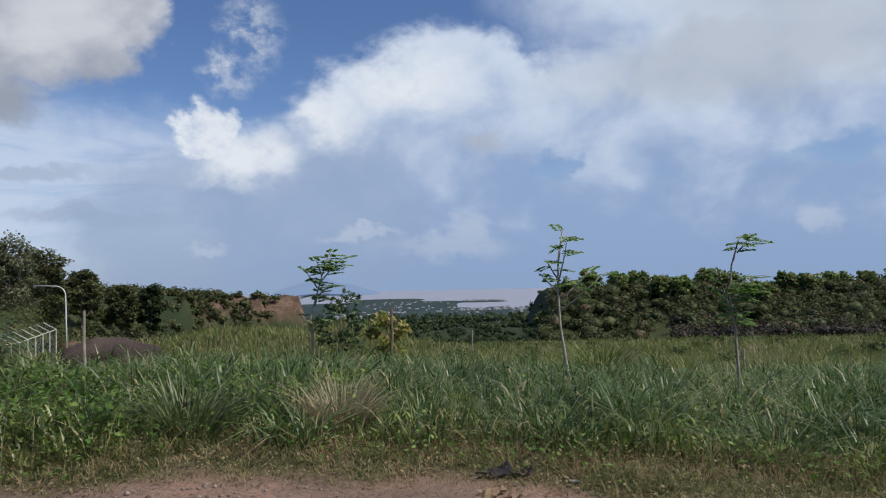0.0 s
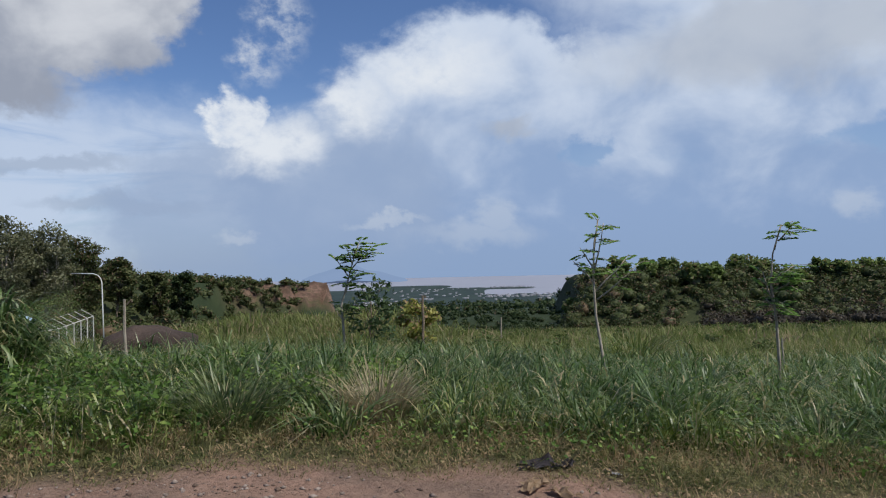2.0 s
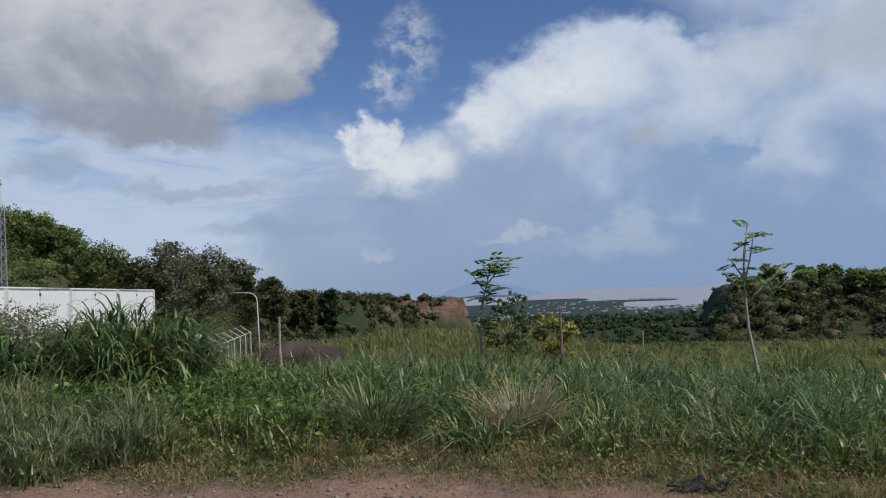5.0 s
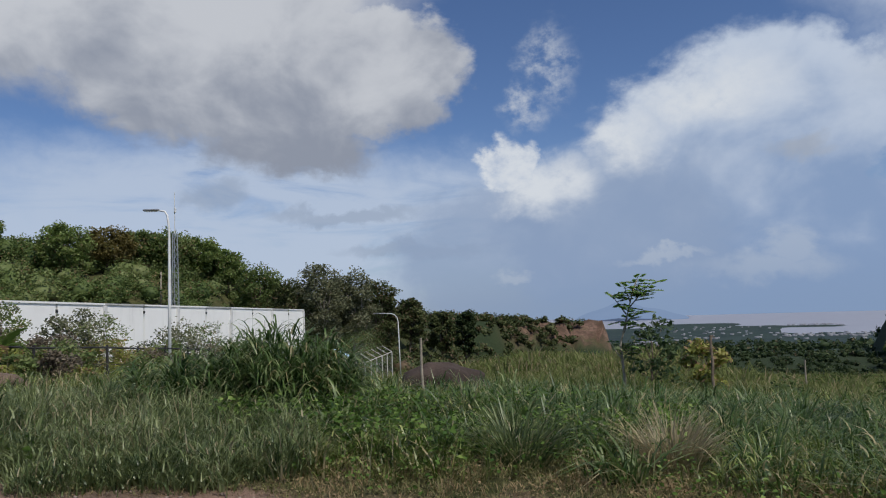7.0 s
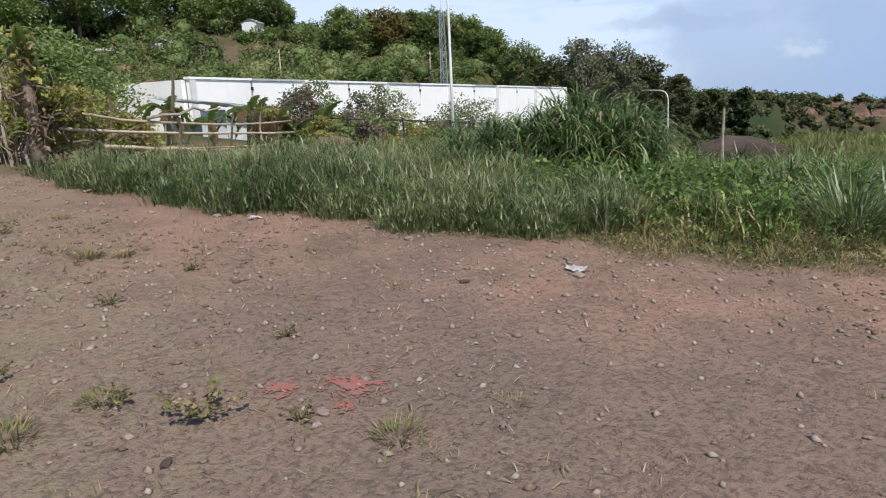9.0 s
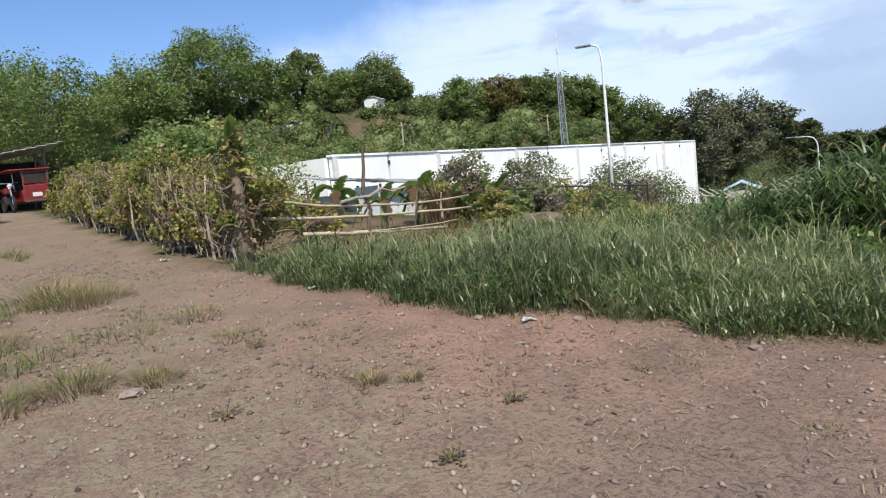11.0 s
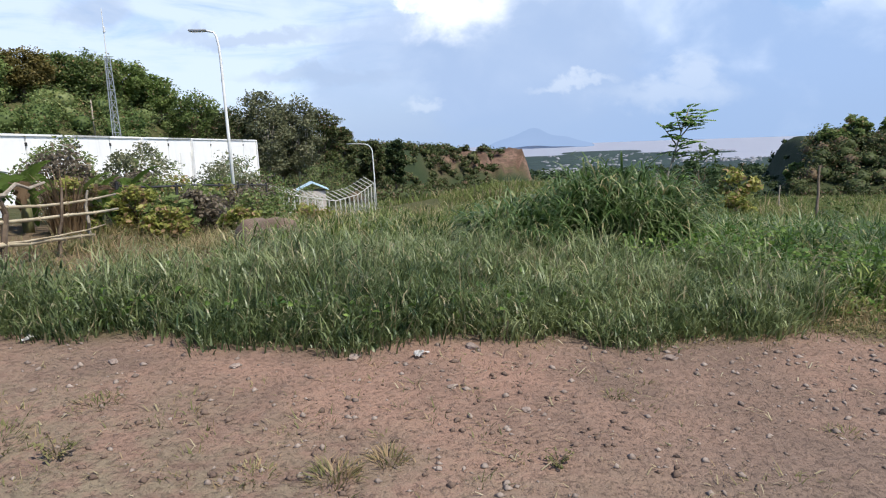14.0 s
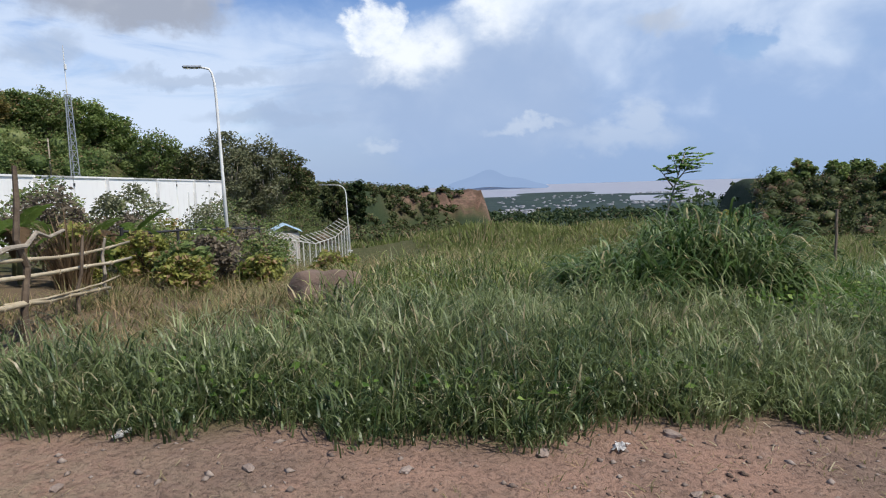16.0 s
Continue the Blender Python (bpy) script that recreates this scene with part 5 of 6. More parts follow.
def build_saplings():
    s = [(0, 0, 0), (0.03, 0, 0.75), (0.0, 0, 1.35), (-0.05, 0.02, 1.8), (0.15, 0, 2.5), (0.35, 0, 3.2), (0.55, 0, 3.8)]
    br = [((0.3, 0, 3.0), (0.95, 0.2, 3.75), 9), ((0.35, 0, 3.2), (0.2, -0.1, 3.7), 8), ((0.4, 0, 3.4), (0.6, 0.2, 4.0), 8), ((0.2, 0, 2.8), (-0.25, 0.1, 3.45), 7), ((0.15, 0, 2.5), (0.55, 0, 2.9), 6),
          ((0.1, 0, 2.2), (0.2, 0.1, 2.6), 5), ((0.0, 0, 1.35), (-0.45, 0.1, 2.0), 2), ((0.02, 0, 1.3), (0.45, 0.0, 2.0), 4)]
    sapling((-3.95, 22.7), s, br, "young feathery tree with a pale forked trunk", 0.105, 0.55, 0.055, gz(-3.95, 22.7) - 0.36)
    tree("bush", (-3.05, 22.9), 2.3, 0.95, SAPBUSH, "leafy bush beside a young feathery tree", 9, 0.11, 70, 0.04, BARK, 0.15, category="bush")
    tree("bush", (-1.6, 25.0), 1.7, 0.8, HEDGELEAF, "yellow-green bush in the field", 8, 0.13, 130, 0.03, BARK, 0.05, category="bush")
    s = [(0, 0, 0), (-0.05, 0, 0.5), (-0.12, 0, 1.0), (-0.14, 0, 1.5), (-0.12, 0, 1.9), (-0.06, 0, 2.2)]
    br = [((-0.14, 0, 1.5), (0.0, 0, 2.15), 6), ((-0.13, 0, 1.75), (-0.06, 0.05, 2.22), 5), ((-0.13, 0, 1.4), (-0.38, 0, 1.68), 4), ((-0.12, 0, 1.3), (0.28, 0, 1.72), 4), ((-0.1, 0, 1.2), (0.45, 0.05, 1.65), 4), ((-0.14, 0, 1.6), (-0.28, 0.1, 1.85), 3)]
    sapling((1.80, 8.55), s, br, "slim leaning sapling with sparse feathery leaves", 0.043, 0.24, 0.024)
    s = [(0, 0, 0), (0.02, 0, 0.5), (0.0, 0, 1.0), (-0.05, 0, 1.4), (-0.02, 0, 1.75), (0.08, 0, 2.08)]
    br = [((0.05, 0, 1.9), (0.25, 0, 2.12), 5), ((0.0, 0, 1.8), (0.1, 0, 2.1), 4), ((-0.05, 0, 1.4), (0.25, 0.05, 1.62), 7), ((-0.04, 0, 1.3), (0.22, 0.0, 1.45), 7), ((-0.03, 0, 1.2), (-0.14, 0.0, 1.55), 5), ((-0.02, 0, 1.0), (0.05, 0.0, 1.2), 5), ((0, 0, 1.1), (-0.12, 0, 1.25), 4)]
    sapling((3.62, 7.95), s, br, "slim sapling with a tuft of feathery leaves", 0.045, 0.22, 0.022)


SAPBUSH = foliage("grey_green_leaves", (0.04, 0.08, 0.03), (0.08, 0.12, 0.05), (0.15, 0.18, 0.09), 1.0)
build_saplings()


def stake(at, height, r, label, mat):
    t = thing("stake", (at[0], at[1], gz(*at) - 0.05), label, "stake", "stakes in the field")
    part("pole", tube(bmesh.new(), crooked((0, 0, 0), (R2.uniform(-0.04, 0.04), 0, height), 0.02, 5), [r, r, r * 0.95, r * 0.9, r * 0.85, r * 0.8], 7), mat, t)
    bm = bmesh.new()
    tube(bm, [(0, 0, height * 0.93), (0.06, 0.02, height * 1.0), (0.08, 0, height * 0.96)], r * 0.45, 5)
    part("twig_stub", bm, BROWNSTICK, t)


stake((-0.9, 16.0), 1.58, 0.034, "weathered wooden stake standing in the grass", BARK)
stake((-4.43, 8.97), 1.05, 0.022, "thin pale wooden stake in the grass", PALEBARK)
stake((5.2, 11.2), 0.75, 0.018, "short pale wooden stake in the grass", PALEBARK)
stake((2.3, 40.5), 1.7, 0.05, "weathered wooden stake on the lower slope", PALEBARK)


def rock(name, at, size, mat, label, category, seed, sub=3, rough=0.22, sink=0.3, group=""):
    """A lumpy stone sunk a little into the ground."""
    bm = bmesh.new()
    bmesh.ops.create_icosphere(bm, subdivisions=sub, radius=0.5)
    for v in bm.verts:
        n = noise.noise(v.co * 2.2 + Vector((seed * 7.1, seed, 0))) + 0.5 * noise.noise(v.co * 5.1 + Vector((0, seed * 3.3, 1)))
        v.co *= 1 + rough * 1.6 * n
        v.co = Vector((v.co.x * size[0], v.co.y * size[1], (v.co.z + 0.5 - sink) * size[2]))
    ob = part(name, bm, mat, None, smooth=sub > 2)
    ob.location = (at[0], at[1], gz(*at))
    ob.rotation_euler.z = seed * 1.3
    return tagged(ob, label, category, group)


def boulder():
    ob = rock("boulder", (-4.75, 10.5), (1.65, 1.0, 0.95), BROWNROCK, "dark brown boulder half hidden in the grass", "boulder", 0.02, 4, 0.21, 0.3)
    ob.rotation_euler.z = 0.35


boulder()
rock("soil_mound", (-8.75, 5.6), (1.1, 0.75, 0.55), REDSOIL, "low heap of dark loose soil behind the grass", "soil heap", 2.02, 4, 0.16, 0.42)
rock("soil_mound", (-12.9, 10.2), (1.5, 1.0, 0.5), REDSOIL, "low heap of dark loose soil near the lamp", "soil heap", 5.02, 4, 0.16, 0.42)


# ---- brush fence, bamboo rails and garden ----
def bamboo_rails():
    t = thing("bamboo_fence", (-10.5, 2.35, gz(-10.5, 2.35)), "rough fence of pale bamboo rails lashed to posts", "fence")
    o = Vector((-10.5, 2.35, gz(-10.5, 2.35)))
    ends = (((-10.58, 2.5, 1.45), (-11.2, 4.25, 1.18), (-12.2, 7.06, 1.06), 0.030), ((-10.55, 2.45, 1.22), (-11.18, 4.2, 1.03), (-12.24, 7.15, 0.84), 0.034),
            ((-10.77, 3.06, 0.92), (-11.3, 4.6, 0.74), (-11.93, 6.3, 0.58), 0.040), ((-11.1, 4.0, 0.82), (-11.5, 5.2, 0.72), (-12.1, 6.7, 0.66), 0.018))
    for a, m, b, r in ends:
        a, m, b = Vector(a) - o, Vector(m) - o, Vector(b) - o
        pts = []
        for i in range(9):
            u = i / 8
            p = a * (2 * (u - 0.45) * (u - 1) / 0.9) + m * (u * (1 - u) / 0.2475) + b * (u * (u - 0.45) / 0.55)
            pts.append(p + Vector((R2.uniform(-0.012, 0.012), 0, R2.uniform(-0.012, 0.012))))
        rail = part("rail", tube(bmesh.new(), pts, [r * 0.74 * (1 - 0.035 * i) for i in range(9)], 8), BAMBOO, t, smooth=True)
        for i in range(1, 8):
            way = (pts[i + 1] - pts[i - 1]).normalized()
            part("node_ring", tube(bmesh.new(), [pts[i] - way * 0.012, pts[i] + way * 0.012], r * 0.84, 8), BAMBOO, rail)
    for a, b, r in (((-11.0, 3.8, 1.28), (-11.6, 5.3, 1.38), 0.026), ((-10.55, 2.45, 0.80), (-11.05, 3.85, 1.25), 0.020), ((-10.5, 2.35, 0.70), (-11.1, 4.0, 0.80), 0.024), ((-10.6, 2.6, 1.3), (-11.0, 3.7, 1.0), 0.018), ((-10.6, 2.6, 1.02), (-10.95, 3.6, 1.05), 0.014),
                    ((-10.9, 3.2, 0.5), (-11.0, 3.3, 1.65), 0.024), ((-11.2, 4.3, 0.4), (-11.25, 4.4, 2.05), 0.035), ((-11.6, 5.4, 0.35), (-11.55, 5.5, 1.3), 0.022), ((-12.0, 6.35, 0.2), (-11.85, 6.2, 1.2), 0.026)):
        part("branch", tube(bmesh.new(), crooked(Vector(a) - o, Vector(b) - o, 0.07, 5), [r, r * 0.95, r * 0.9, r * 0.85, r * 0.75, r * 0.6], 6), BROWNSTICK if r != 0.026 else PALEBARK, t)


bamboo_rails()


def brush_fence():
    """A line of stakes and brushwood along the road, grown over with vines."""
    o = Vector((-10.6, 2.2, gz(-10.6, 2.2)))
    t = thing("brush_fence", o, "fence of upright sticks and brushwood grown over with yellowing vines", "fence")
    xs = np.arange(-10.6, -23.0, -0.085)
    for i, x in enumerate(xs):
        y = edge_y(x) + 0.42 + 0.12 * math.sin(i * 1.9)
        h = R2.uniform(0.5, 1.1) * (1.0 if i % 9 else 1.2)
        foot = Vector((x, y, gz(x, y) - 0.05)) - o
        top = foot + Vector((R2.uniform(-0.22, 0.22), R2.uniform(-0.12, 0.12), h))
        r = R2.uniform(0.006, 0.012) if i % 9 else 0.019
        part("stick", tube(bmesh.new(), crooked(foot, top, 0.085, 3), [r, r * 0.95, r * 0.85, r * 0.6], 5), BAMBOO if i % 13 == 3 else (PALEBARK if i % 3 == 0 else BARK), t)
    for k, z in enumerate((0.35, 0.62, 0.95)):
        for x0 in np.arange(-10.5, -22, -1.9):
            pts = []
            for u in np.linspace(0, 1, 5):
                x = x0 - 2.1 * u
                y = edge_y(x) + 0.38 + 0.05 * k
                pts.append(Vector((x, y, gz(x, y) + z + R2.uniform(-0.09, 0.09))) - o)
            part("cross_pole", tube(bmesh.new(), pts, [0.015, 0.014, 0.012, 0.010, 0.008], 5), BROWNSTICK, t)
    pieces, twigs = [], bmesh.new()
    for i in range(560):
        x = R2.uniform(-23, -10.5)
        y = edge_y(x) + R2.uniform(0.22, 1.2)
        z = gz(x, y) + R2.uniform(0.42, 1.35) * (0.75 + 0.25 * math.sin(x * 1.7))
        size = R2.uniform(0.12, 0.30)
        pieces.append(leaves(shell((x - o.x, y - o.y, z - o.z), (size, size, size * 0.8), 120, 0.1), rng.uniform(0.028, 0.066, 120), 0.2, 1.5))
    for i in range(1000):
        x = R2.uniform(-22, -10.4)
        y = edge_y(x) + R2.uniform(0.25, 0.9)
        a = Vector((x, y, gz(x, y) + R2.uniform(0.05, 0.8))) - o
        tube(twigs, crooked(a, a + Vector((R2.uniform(-0.5, 0.5), R2.uniform(-0.25, 0.25), R2.uniform(0.1, 0.7))), 0.06, 3), [0.011, 0.009, 0.007, 0.003], 3)
    tagged(part("brushwood", twigs, BARK, t), kind="stuff")
    part_mesh("vines", mesh_of("vines", *joined(pieces), HEDGELEAF), t, "yellow-green vine leaves")


brush_fence()


def corner_trunk():
    """The overgrown trunk where the rails meet the brush fence."""
    x, y = -10.55, 2.15
    t = thing("overgrown_post", (x, y, gz(x, y) - 0.05), "thick dead trunk wrapped in creepers at the fence corner", "post")
    part("trunk", tube(bmesh.new(), [(0, 0, 0), (-0.02, 0, 0.5), (0.04, 0, 1.0), (0.0, 0, 1.5), (0.03, 0, 1.8)], [0.10, 0.085, 0.08, 0.07, 0.05], 9), BARK, t, smooth=True)
    bm = bmesh.new()
    for i in range(14):
        a = i * 1.3
        p = Vector((math.cos(a) * 0.1, math.sin(a) * 0.1, 0.15 + 0.1 * i))
        tube(bm, crooked(p, p + Vector((math.cos(a) * 0.35, math.sin(a) * 0.3, R2.uniform(-0.25, 0.3))), 0.05, 3), [0.02, 0.018, 0.012, 0.006], 5)
    tagged(part("brushwood", bm, BROWNSTICK, t), kind="stuff")
    pieces = [leaves(shell((0.0, 0, 0.35 + 0.12 * i), (0.15, 0.15, 0.14), 26, 0.2), rng.uniform(0.03, 0.08, 26), 0.0, 2.4) for i in range(11)]
    part_mesh("dead_leaves", mesh_of("dead_leaves", *joined(pieces), DRYBANANA), t, "withered brown leaves")
    pieces = [leaves(shell((0.03, 0, 1.25 + 0.11 * i), (0.20, 0.20, 0.15), 34, 0.2), rng.uniform(0.04, 0.1, 34), 0.2, 1.4) for i in range(6)]
    part_mesh("creeper", mesh_of("creeper", *joined(pieces), HEDGELEAF), t, "green and yellow creeper leaves")
    v, f = blades(np.tile((0.0, 0.0, 1.45), (3, 1)) + rng.normal(0, 0.03, (3, 3)), rng.uniform(0.40, 0.55, 3), np.full(3, 0.15), rng.uniform(0.1, 0.4, 3), rng.uniform(0, 6.28, 3), rng.uniform(0.2, 0.6, 3), 5)
    part_mesh("upright_leaf", mesh_of("upright_leaf", v, f, BANANA), t)


corner_trunk()


def banana_plant(at, height, seed, label):
    x, y = at
    r = random.Random(seed)
    t = thing("banana_plant", (x, y, gz(x, y) - 0.05), label, "banana plant", "banana plants in the garden")
    part("stem", tube(bmesh.new(), [(0, 0, 0), (0.02, 0, height * 0.3), (0.0, 0.02, height * 0.6)], [0.09, 0.075, 0.05], 10), PALEGREEN, t, smooth=True)
    for i in range(8):
        a = i * 2.4 + r.uniform(-0.3, 0.3)
        length, rise, droop = height * r.uniform(0.5, 0.8), r.uniform(0.7, 1.15), r.uniform(0.9, 1.7)
        if i == 0:
            rise, droop = 1.1, 0.6
        out = Vector((math.cos(a), math.sin(a), 0))
        side = Vector((-math.sin(a), math.cos(a), 0))
        bm = bmesh.new()
        rows = []
        for j in range(25):
            s = j / 24
            c = Vector((0, 0, height * 0.55)) + out * length * s * 0.85 + Vector((0, 0, length * (rise * s - droop * s * s)))
            w = height * 0.105 * math.sin(math.pi * min(1, 0.04 + s * 0.96)) ** 0.6 if s > 0.12 else 0.012
            tear = 1 - 0.62 * r.random() ** 1.5
            rows.append([bm.verts.new(c - side * w * tear - Vector((0, 0, 0.25 * w))), bm.verts.new(c), bm.verts.new(c + side * w * tear - Vector((0, 0, 0.25 * w)))])
        for p, q in zip(rows, rows[1:]):
            bm.faces.new((p[0], p[1], q[1], q[0]))
            bm.faces.new((p[1], p[2], q[2], q[1]))
        bmesh.ops.solidify(bm, geom=bm.faces[:], thickness=0.004)
        part("leaf", bm, DRYBANANA if i in (5, 7) else BANANA, t, "browned hanging leaf" if i in (5, 7) else "", smooth=True)
    return t


PALEGREEN = plain("banana_stem", (0.16, 0.17, 0.07), (0.26, 0.25, 0.13), 0.6, 5.0)
for n, (x, y, h) in enumerate(((-14.1, 7.2, 1.35), (-14.9, 7.9, 1.45), (-13.4, 8.6, 1.3), (-13.2, 7.3, 1.1), (-15.4, 6.0, 1.35), (-13.9, 6.2, 1.05), (-14.4, 9.0, 1.2))):
    banana_plant((x, y), h, n + 3, "banana plant with torn broad green leaves")
for x, y, h, c, mat in ((-13.3, 7.4, 0.9, 0.4, HEDGELEAF), (-13.0, 8.4, 0.8, 0.4, HEDGELEAF), (-15.8, 4.6, 1.2, 0.7, HEDGELEAF), (-13.2, 4.4, 0.8, 0.5, HEDGELEAF), (-17.5, 5.4, 1.6, 0.9, TREELEAF), (-12.6, 9.6, 0.9, 0.5, WOODS), (-12.0, 8.0, 0.7, 0.4, WOODS), (-11.6, 7.4, 0.55, 0.35, HEDGELEAF), (-12.2, 9.0, 0.8, 0.45, BROWNLEAF), (-11.2, 8.8, 0.55, 0.35, HEDGELEAF), (-12.5, 11.4, 0.9, 0.6, WOODS), (-13.6, 12.6, 1.0, 0.6, BROWNLEAF), (-10.4, 9.8, 0.6, 0.4, HEDGELEAF)):
    tree("shrub", (x, y), h, c, mat, "leafy garden shrub behind the rails", 11, 0.055, 150, 0.02, BROWNSTICK, 0.1, category="shrub", group="garden shrubs")
grass_clump("dry_cane", (-13.1, 7.0), 300, 1.35, 0.22, 0.022, DRYBANANA, "tall dry reddish-brown cane stalks", "dry plant", "", 0.15, 0.4, 3)


def dark_rail_fence():
    a, b = Vector((-13.4, 8.4, 0)), Vector((-15.2, 16.2, 0))
    t = thing("rail_fence", (a.x, a.y, gz(a.x, a.y)), "dark fence of thin posts and one rail before the wall", "fence")
    o = Vector((a.x, a.y, gz(a.x, a.y)))
    tops = []
    for i in range(8):
        p = a.lerp(b, i / 7)
        z = gz(p.x, p.y)
        top = Vector((p.x + R2.uniform(-0.04, 0.04), p.y, max(z + 0.75, 1.08 - 0.085 * i + R2.uniform(-0.02, 0.02)))) - o
        tops.append(top)
        part("post", tube(bmesh.new(), [Vector((p.x, p.y, z - 0.1)) - o, top + Vector((0, 0, 0.06))], 0.028, 6), DARKSTEEL, t)
    part("rail", tube(bmesh.new(), tops, 0.022, 6), DARKSTEEL, t)
    part("lower_wire", tube(bmesh.new(), [p - Vector((0, 0, 0.4)) for p in tops], 0.008, 5), DARKSTEEL, t)


dark_rail_fence()


def shack():
    """A lean-to of sheets and tarpaulin before the end of the wall."""
    x, y = -21.5, 10.3
    z = gz(x, y)
    t = thing("shack", (x, y, z - 0.12), "makeshift lean-to of pale sheets and tarpaulin on posts", "shack")
    for px, py, h in ((-1.5, -1.2, 1.25), (1.4, -1.2, 1.05), (-1.5, 1.3, 1.0), (1.4, 1.3, 0.85), (0, -1.25, 1.15)):
        part("post", tube(bmesh.new(), [(px, py, -0.1), (px, py, h)], 0.04, 6), BROWNSTICK, t)
    for k, (mat, x0, x1, y0, y1, lift) in enumerate(((TARP, -1.9, 0.4, -1.5, 0.4, 0.03), (SHEET, -0.1, 1.8, -1.5, 1.6, 0.05), (TARP, -1.8, 0.1, 0.2, 1.7, 0.0))):
        bm = bmesh.new()
        n = 10
        grid = [[bm.verts.new((x0 + (x1 - x0) * i / n, y0 + (y1 - y0) * j / n, 1.14 + lift - 0.07 * (x0 + (x1 - x0) * i / n) - 0.11 * (y0 + (y1 - y0) * j / n) + 0.06 * math.sin(i * 1.3 + k) * math.sin(j * 0.9)))
                 for j in range(n + 1)] for i in range(n + 1)]
        for i in range(n):
            for j in range(n):
                bm.faces.new((grid[i][j], grid[i + 1][j], grid[i + 1][j + 1], grid[i][j + 1]))
        bmesh.ops.solidify(bm, geom=bm.faces[:], thickness=0.02)
        part("sheet", bm, mat, t, "sagging pale blue tarpaulin" if mat is TARP else "weathered metal sheet", smooth=True)
    for py, w, h, mat in ((-0.9, 0.9, 1.0, TARP), (0.0, 0.95, 0.85, TARP), (0.8, 0.6, 0.85, SHEET), (1.45, 0.4, 0.8, TARP)):
        bm = bmesh.new()
        part("panel", box(bm, (1.38, py, h / 2 - 0.2), (0.03, w, h + 0.4), 2 + 9 * math.sin(py * 5), 0.004), mat, t)
    for px, w, h, mat in ((-1.0, 0.9, 0.8, SHEET), (0.1, 0.95, 0.6, SHEET), (1.0, 0.7, 0.75, SHEET)):
        bm = bmesh.new()
        part("panel", box(bm, (px, -1.15, h / 2 - 0.2), (w, 0.03, h + 0.4), 3 + 8 * math.sin(px * 5), 0.004), mat, t)


shack()


def hill_house(at, size, label, roof_mat, wall_mat, turn, group="houses on the hill"):
    x, y = at
    z = gz(x, y)
    t = thing("hill_house", (x, y, z), label, "house", group)
    w, d, h = size
    rot = pose(0, 0, 0, 0, 0, turn)

    def put(name, bm, mat, parent=t, label=""):
        bmesh.ops.transform(bm, matrix=rot, verts=bm.verts)
        return part(name, bm, mat, parent, label)

    wall = put("wall", box(bmesh.new(), (0, 0, h / 2 - 0.4), (w, d, h + 0.8)), wall_mat)
    bm = bmesh.new()
    for s in (-1, 1):
        pts = [(-w * 0.56, s * d * 0.62, h - 0.15), (w * 0.56, s * d * 0.62, h - 0.15), (w * 0.56, 0, h + d * 0.2), (-w * 0.56, 0, h + d * 0.2)]
        vs = [bm.verts.new(p) for p in pts]
        bm.faces.new(vs if s < 0 else vs[::-1])
    bmesh.ops.solidify(bm, geom=bm.faces[:], thickness=0.06)
    put("roof", bm, roof_mat)
    for u in (-0.28, 0.05, 0.32):
        win = put("window" if u != 0.05 else "door", box(bmesh.new(), (w * u, -d / 2 - 0.03, h * (0.55 if u != 0.05 else 0.42)), (w * 0.15, 0.06, h * (0.35 if u != 0.05 else 0.75))), DARKIN, wall)
        if u != 0.05:
            put("sill", box(bmesh.new(), (w * u, -d / 2 - 0.07, h * 0.35), (w * 0.18, 0.12, 0.06)), wall_mat, win)


for az, d, s, roof, wall, turn, label in ((-69.5, 74, (2.8, 2.2, 1.3), RUST, PINKWALL, -65, "small faded house with a rusty roof on the hill"), (-66.6, 74, (2.4, 2.2, 1.2), SHEET, PINKWALL, -60, "small house with a pale sheet roof on the hill"),
                                          (-64.0, 74, (2.2, 2.0, 1.2), RUST, OLDPLANK, -60, "small plank house on the hill"), (-60.3, 79.5, (1.7, 1.7, 1.6), SHEET, PALEPAINT, -58, "white gabled house among the ridge trees"),
                                          (-57.8, 75, (2.4, 2.0, 1.1), RUST, OLDPLANK, -58, "low plank hut on the hill"), (-71.8, 73, (2.0, 1.8, 1.2), SHEET, PALEPAINT, -68, "small pale house under a broad tree")):
    hill_house(ray_at(az, d), s, label, roof, wall, turn)


def utility_pole(at, h):
    t = thing("utility_pole", (at[0], at[1], gz(*at) - 0.1), "thin pale utility pole on the hillside", "pole")
    part("pole", tube(bmesh.new(), [(0, 0, 0), (0, 0, h)], [0.09, 0.06], 8), PALEBARK, t, smooth=True)
    bm = bmesh.new()
    part("crossarm", box(bm, (0, 0, h - 0.35), (0.9, 0.08, 0.08), -50, 0.01), OLDPLANK, t)


utility_pole(ray_at(-58.6, 66), 4.6)
utility_pole(ray_at(-46.6, 76), 3.6)


def hill_fence():
    """A pale paling fence along the terrace by the houses."""
    t = thing("paling_fence", (*ray_at(-58.5, 72), gz(*ray_at(-58.5, 72))), "grey weathered paling fence on the hill terrace", "fence")
    o = Vector(t.location)
    for i in range(40):
        x, y = ray_at(-62.3 + i * 0.2, 71.5)
        z = gz(x, y)
        part("paling", box(bmesh.new(), (x - o.x, y - o.y, z - o.z + 0.35), (0.12, 0.04, 0.9 + 0.15 * math.sin(i * 2.1)), 58), OLDPLANK, t)


hill_fence()


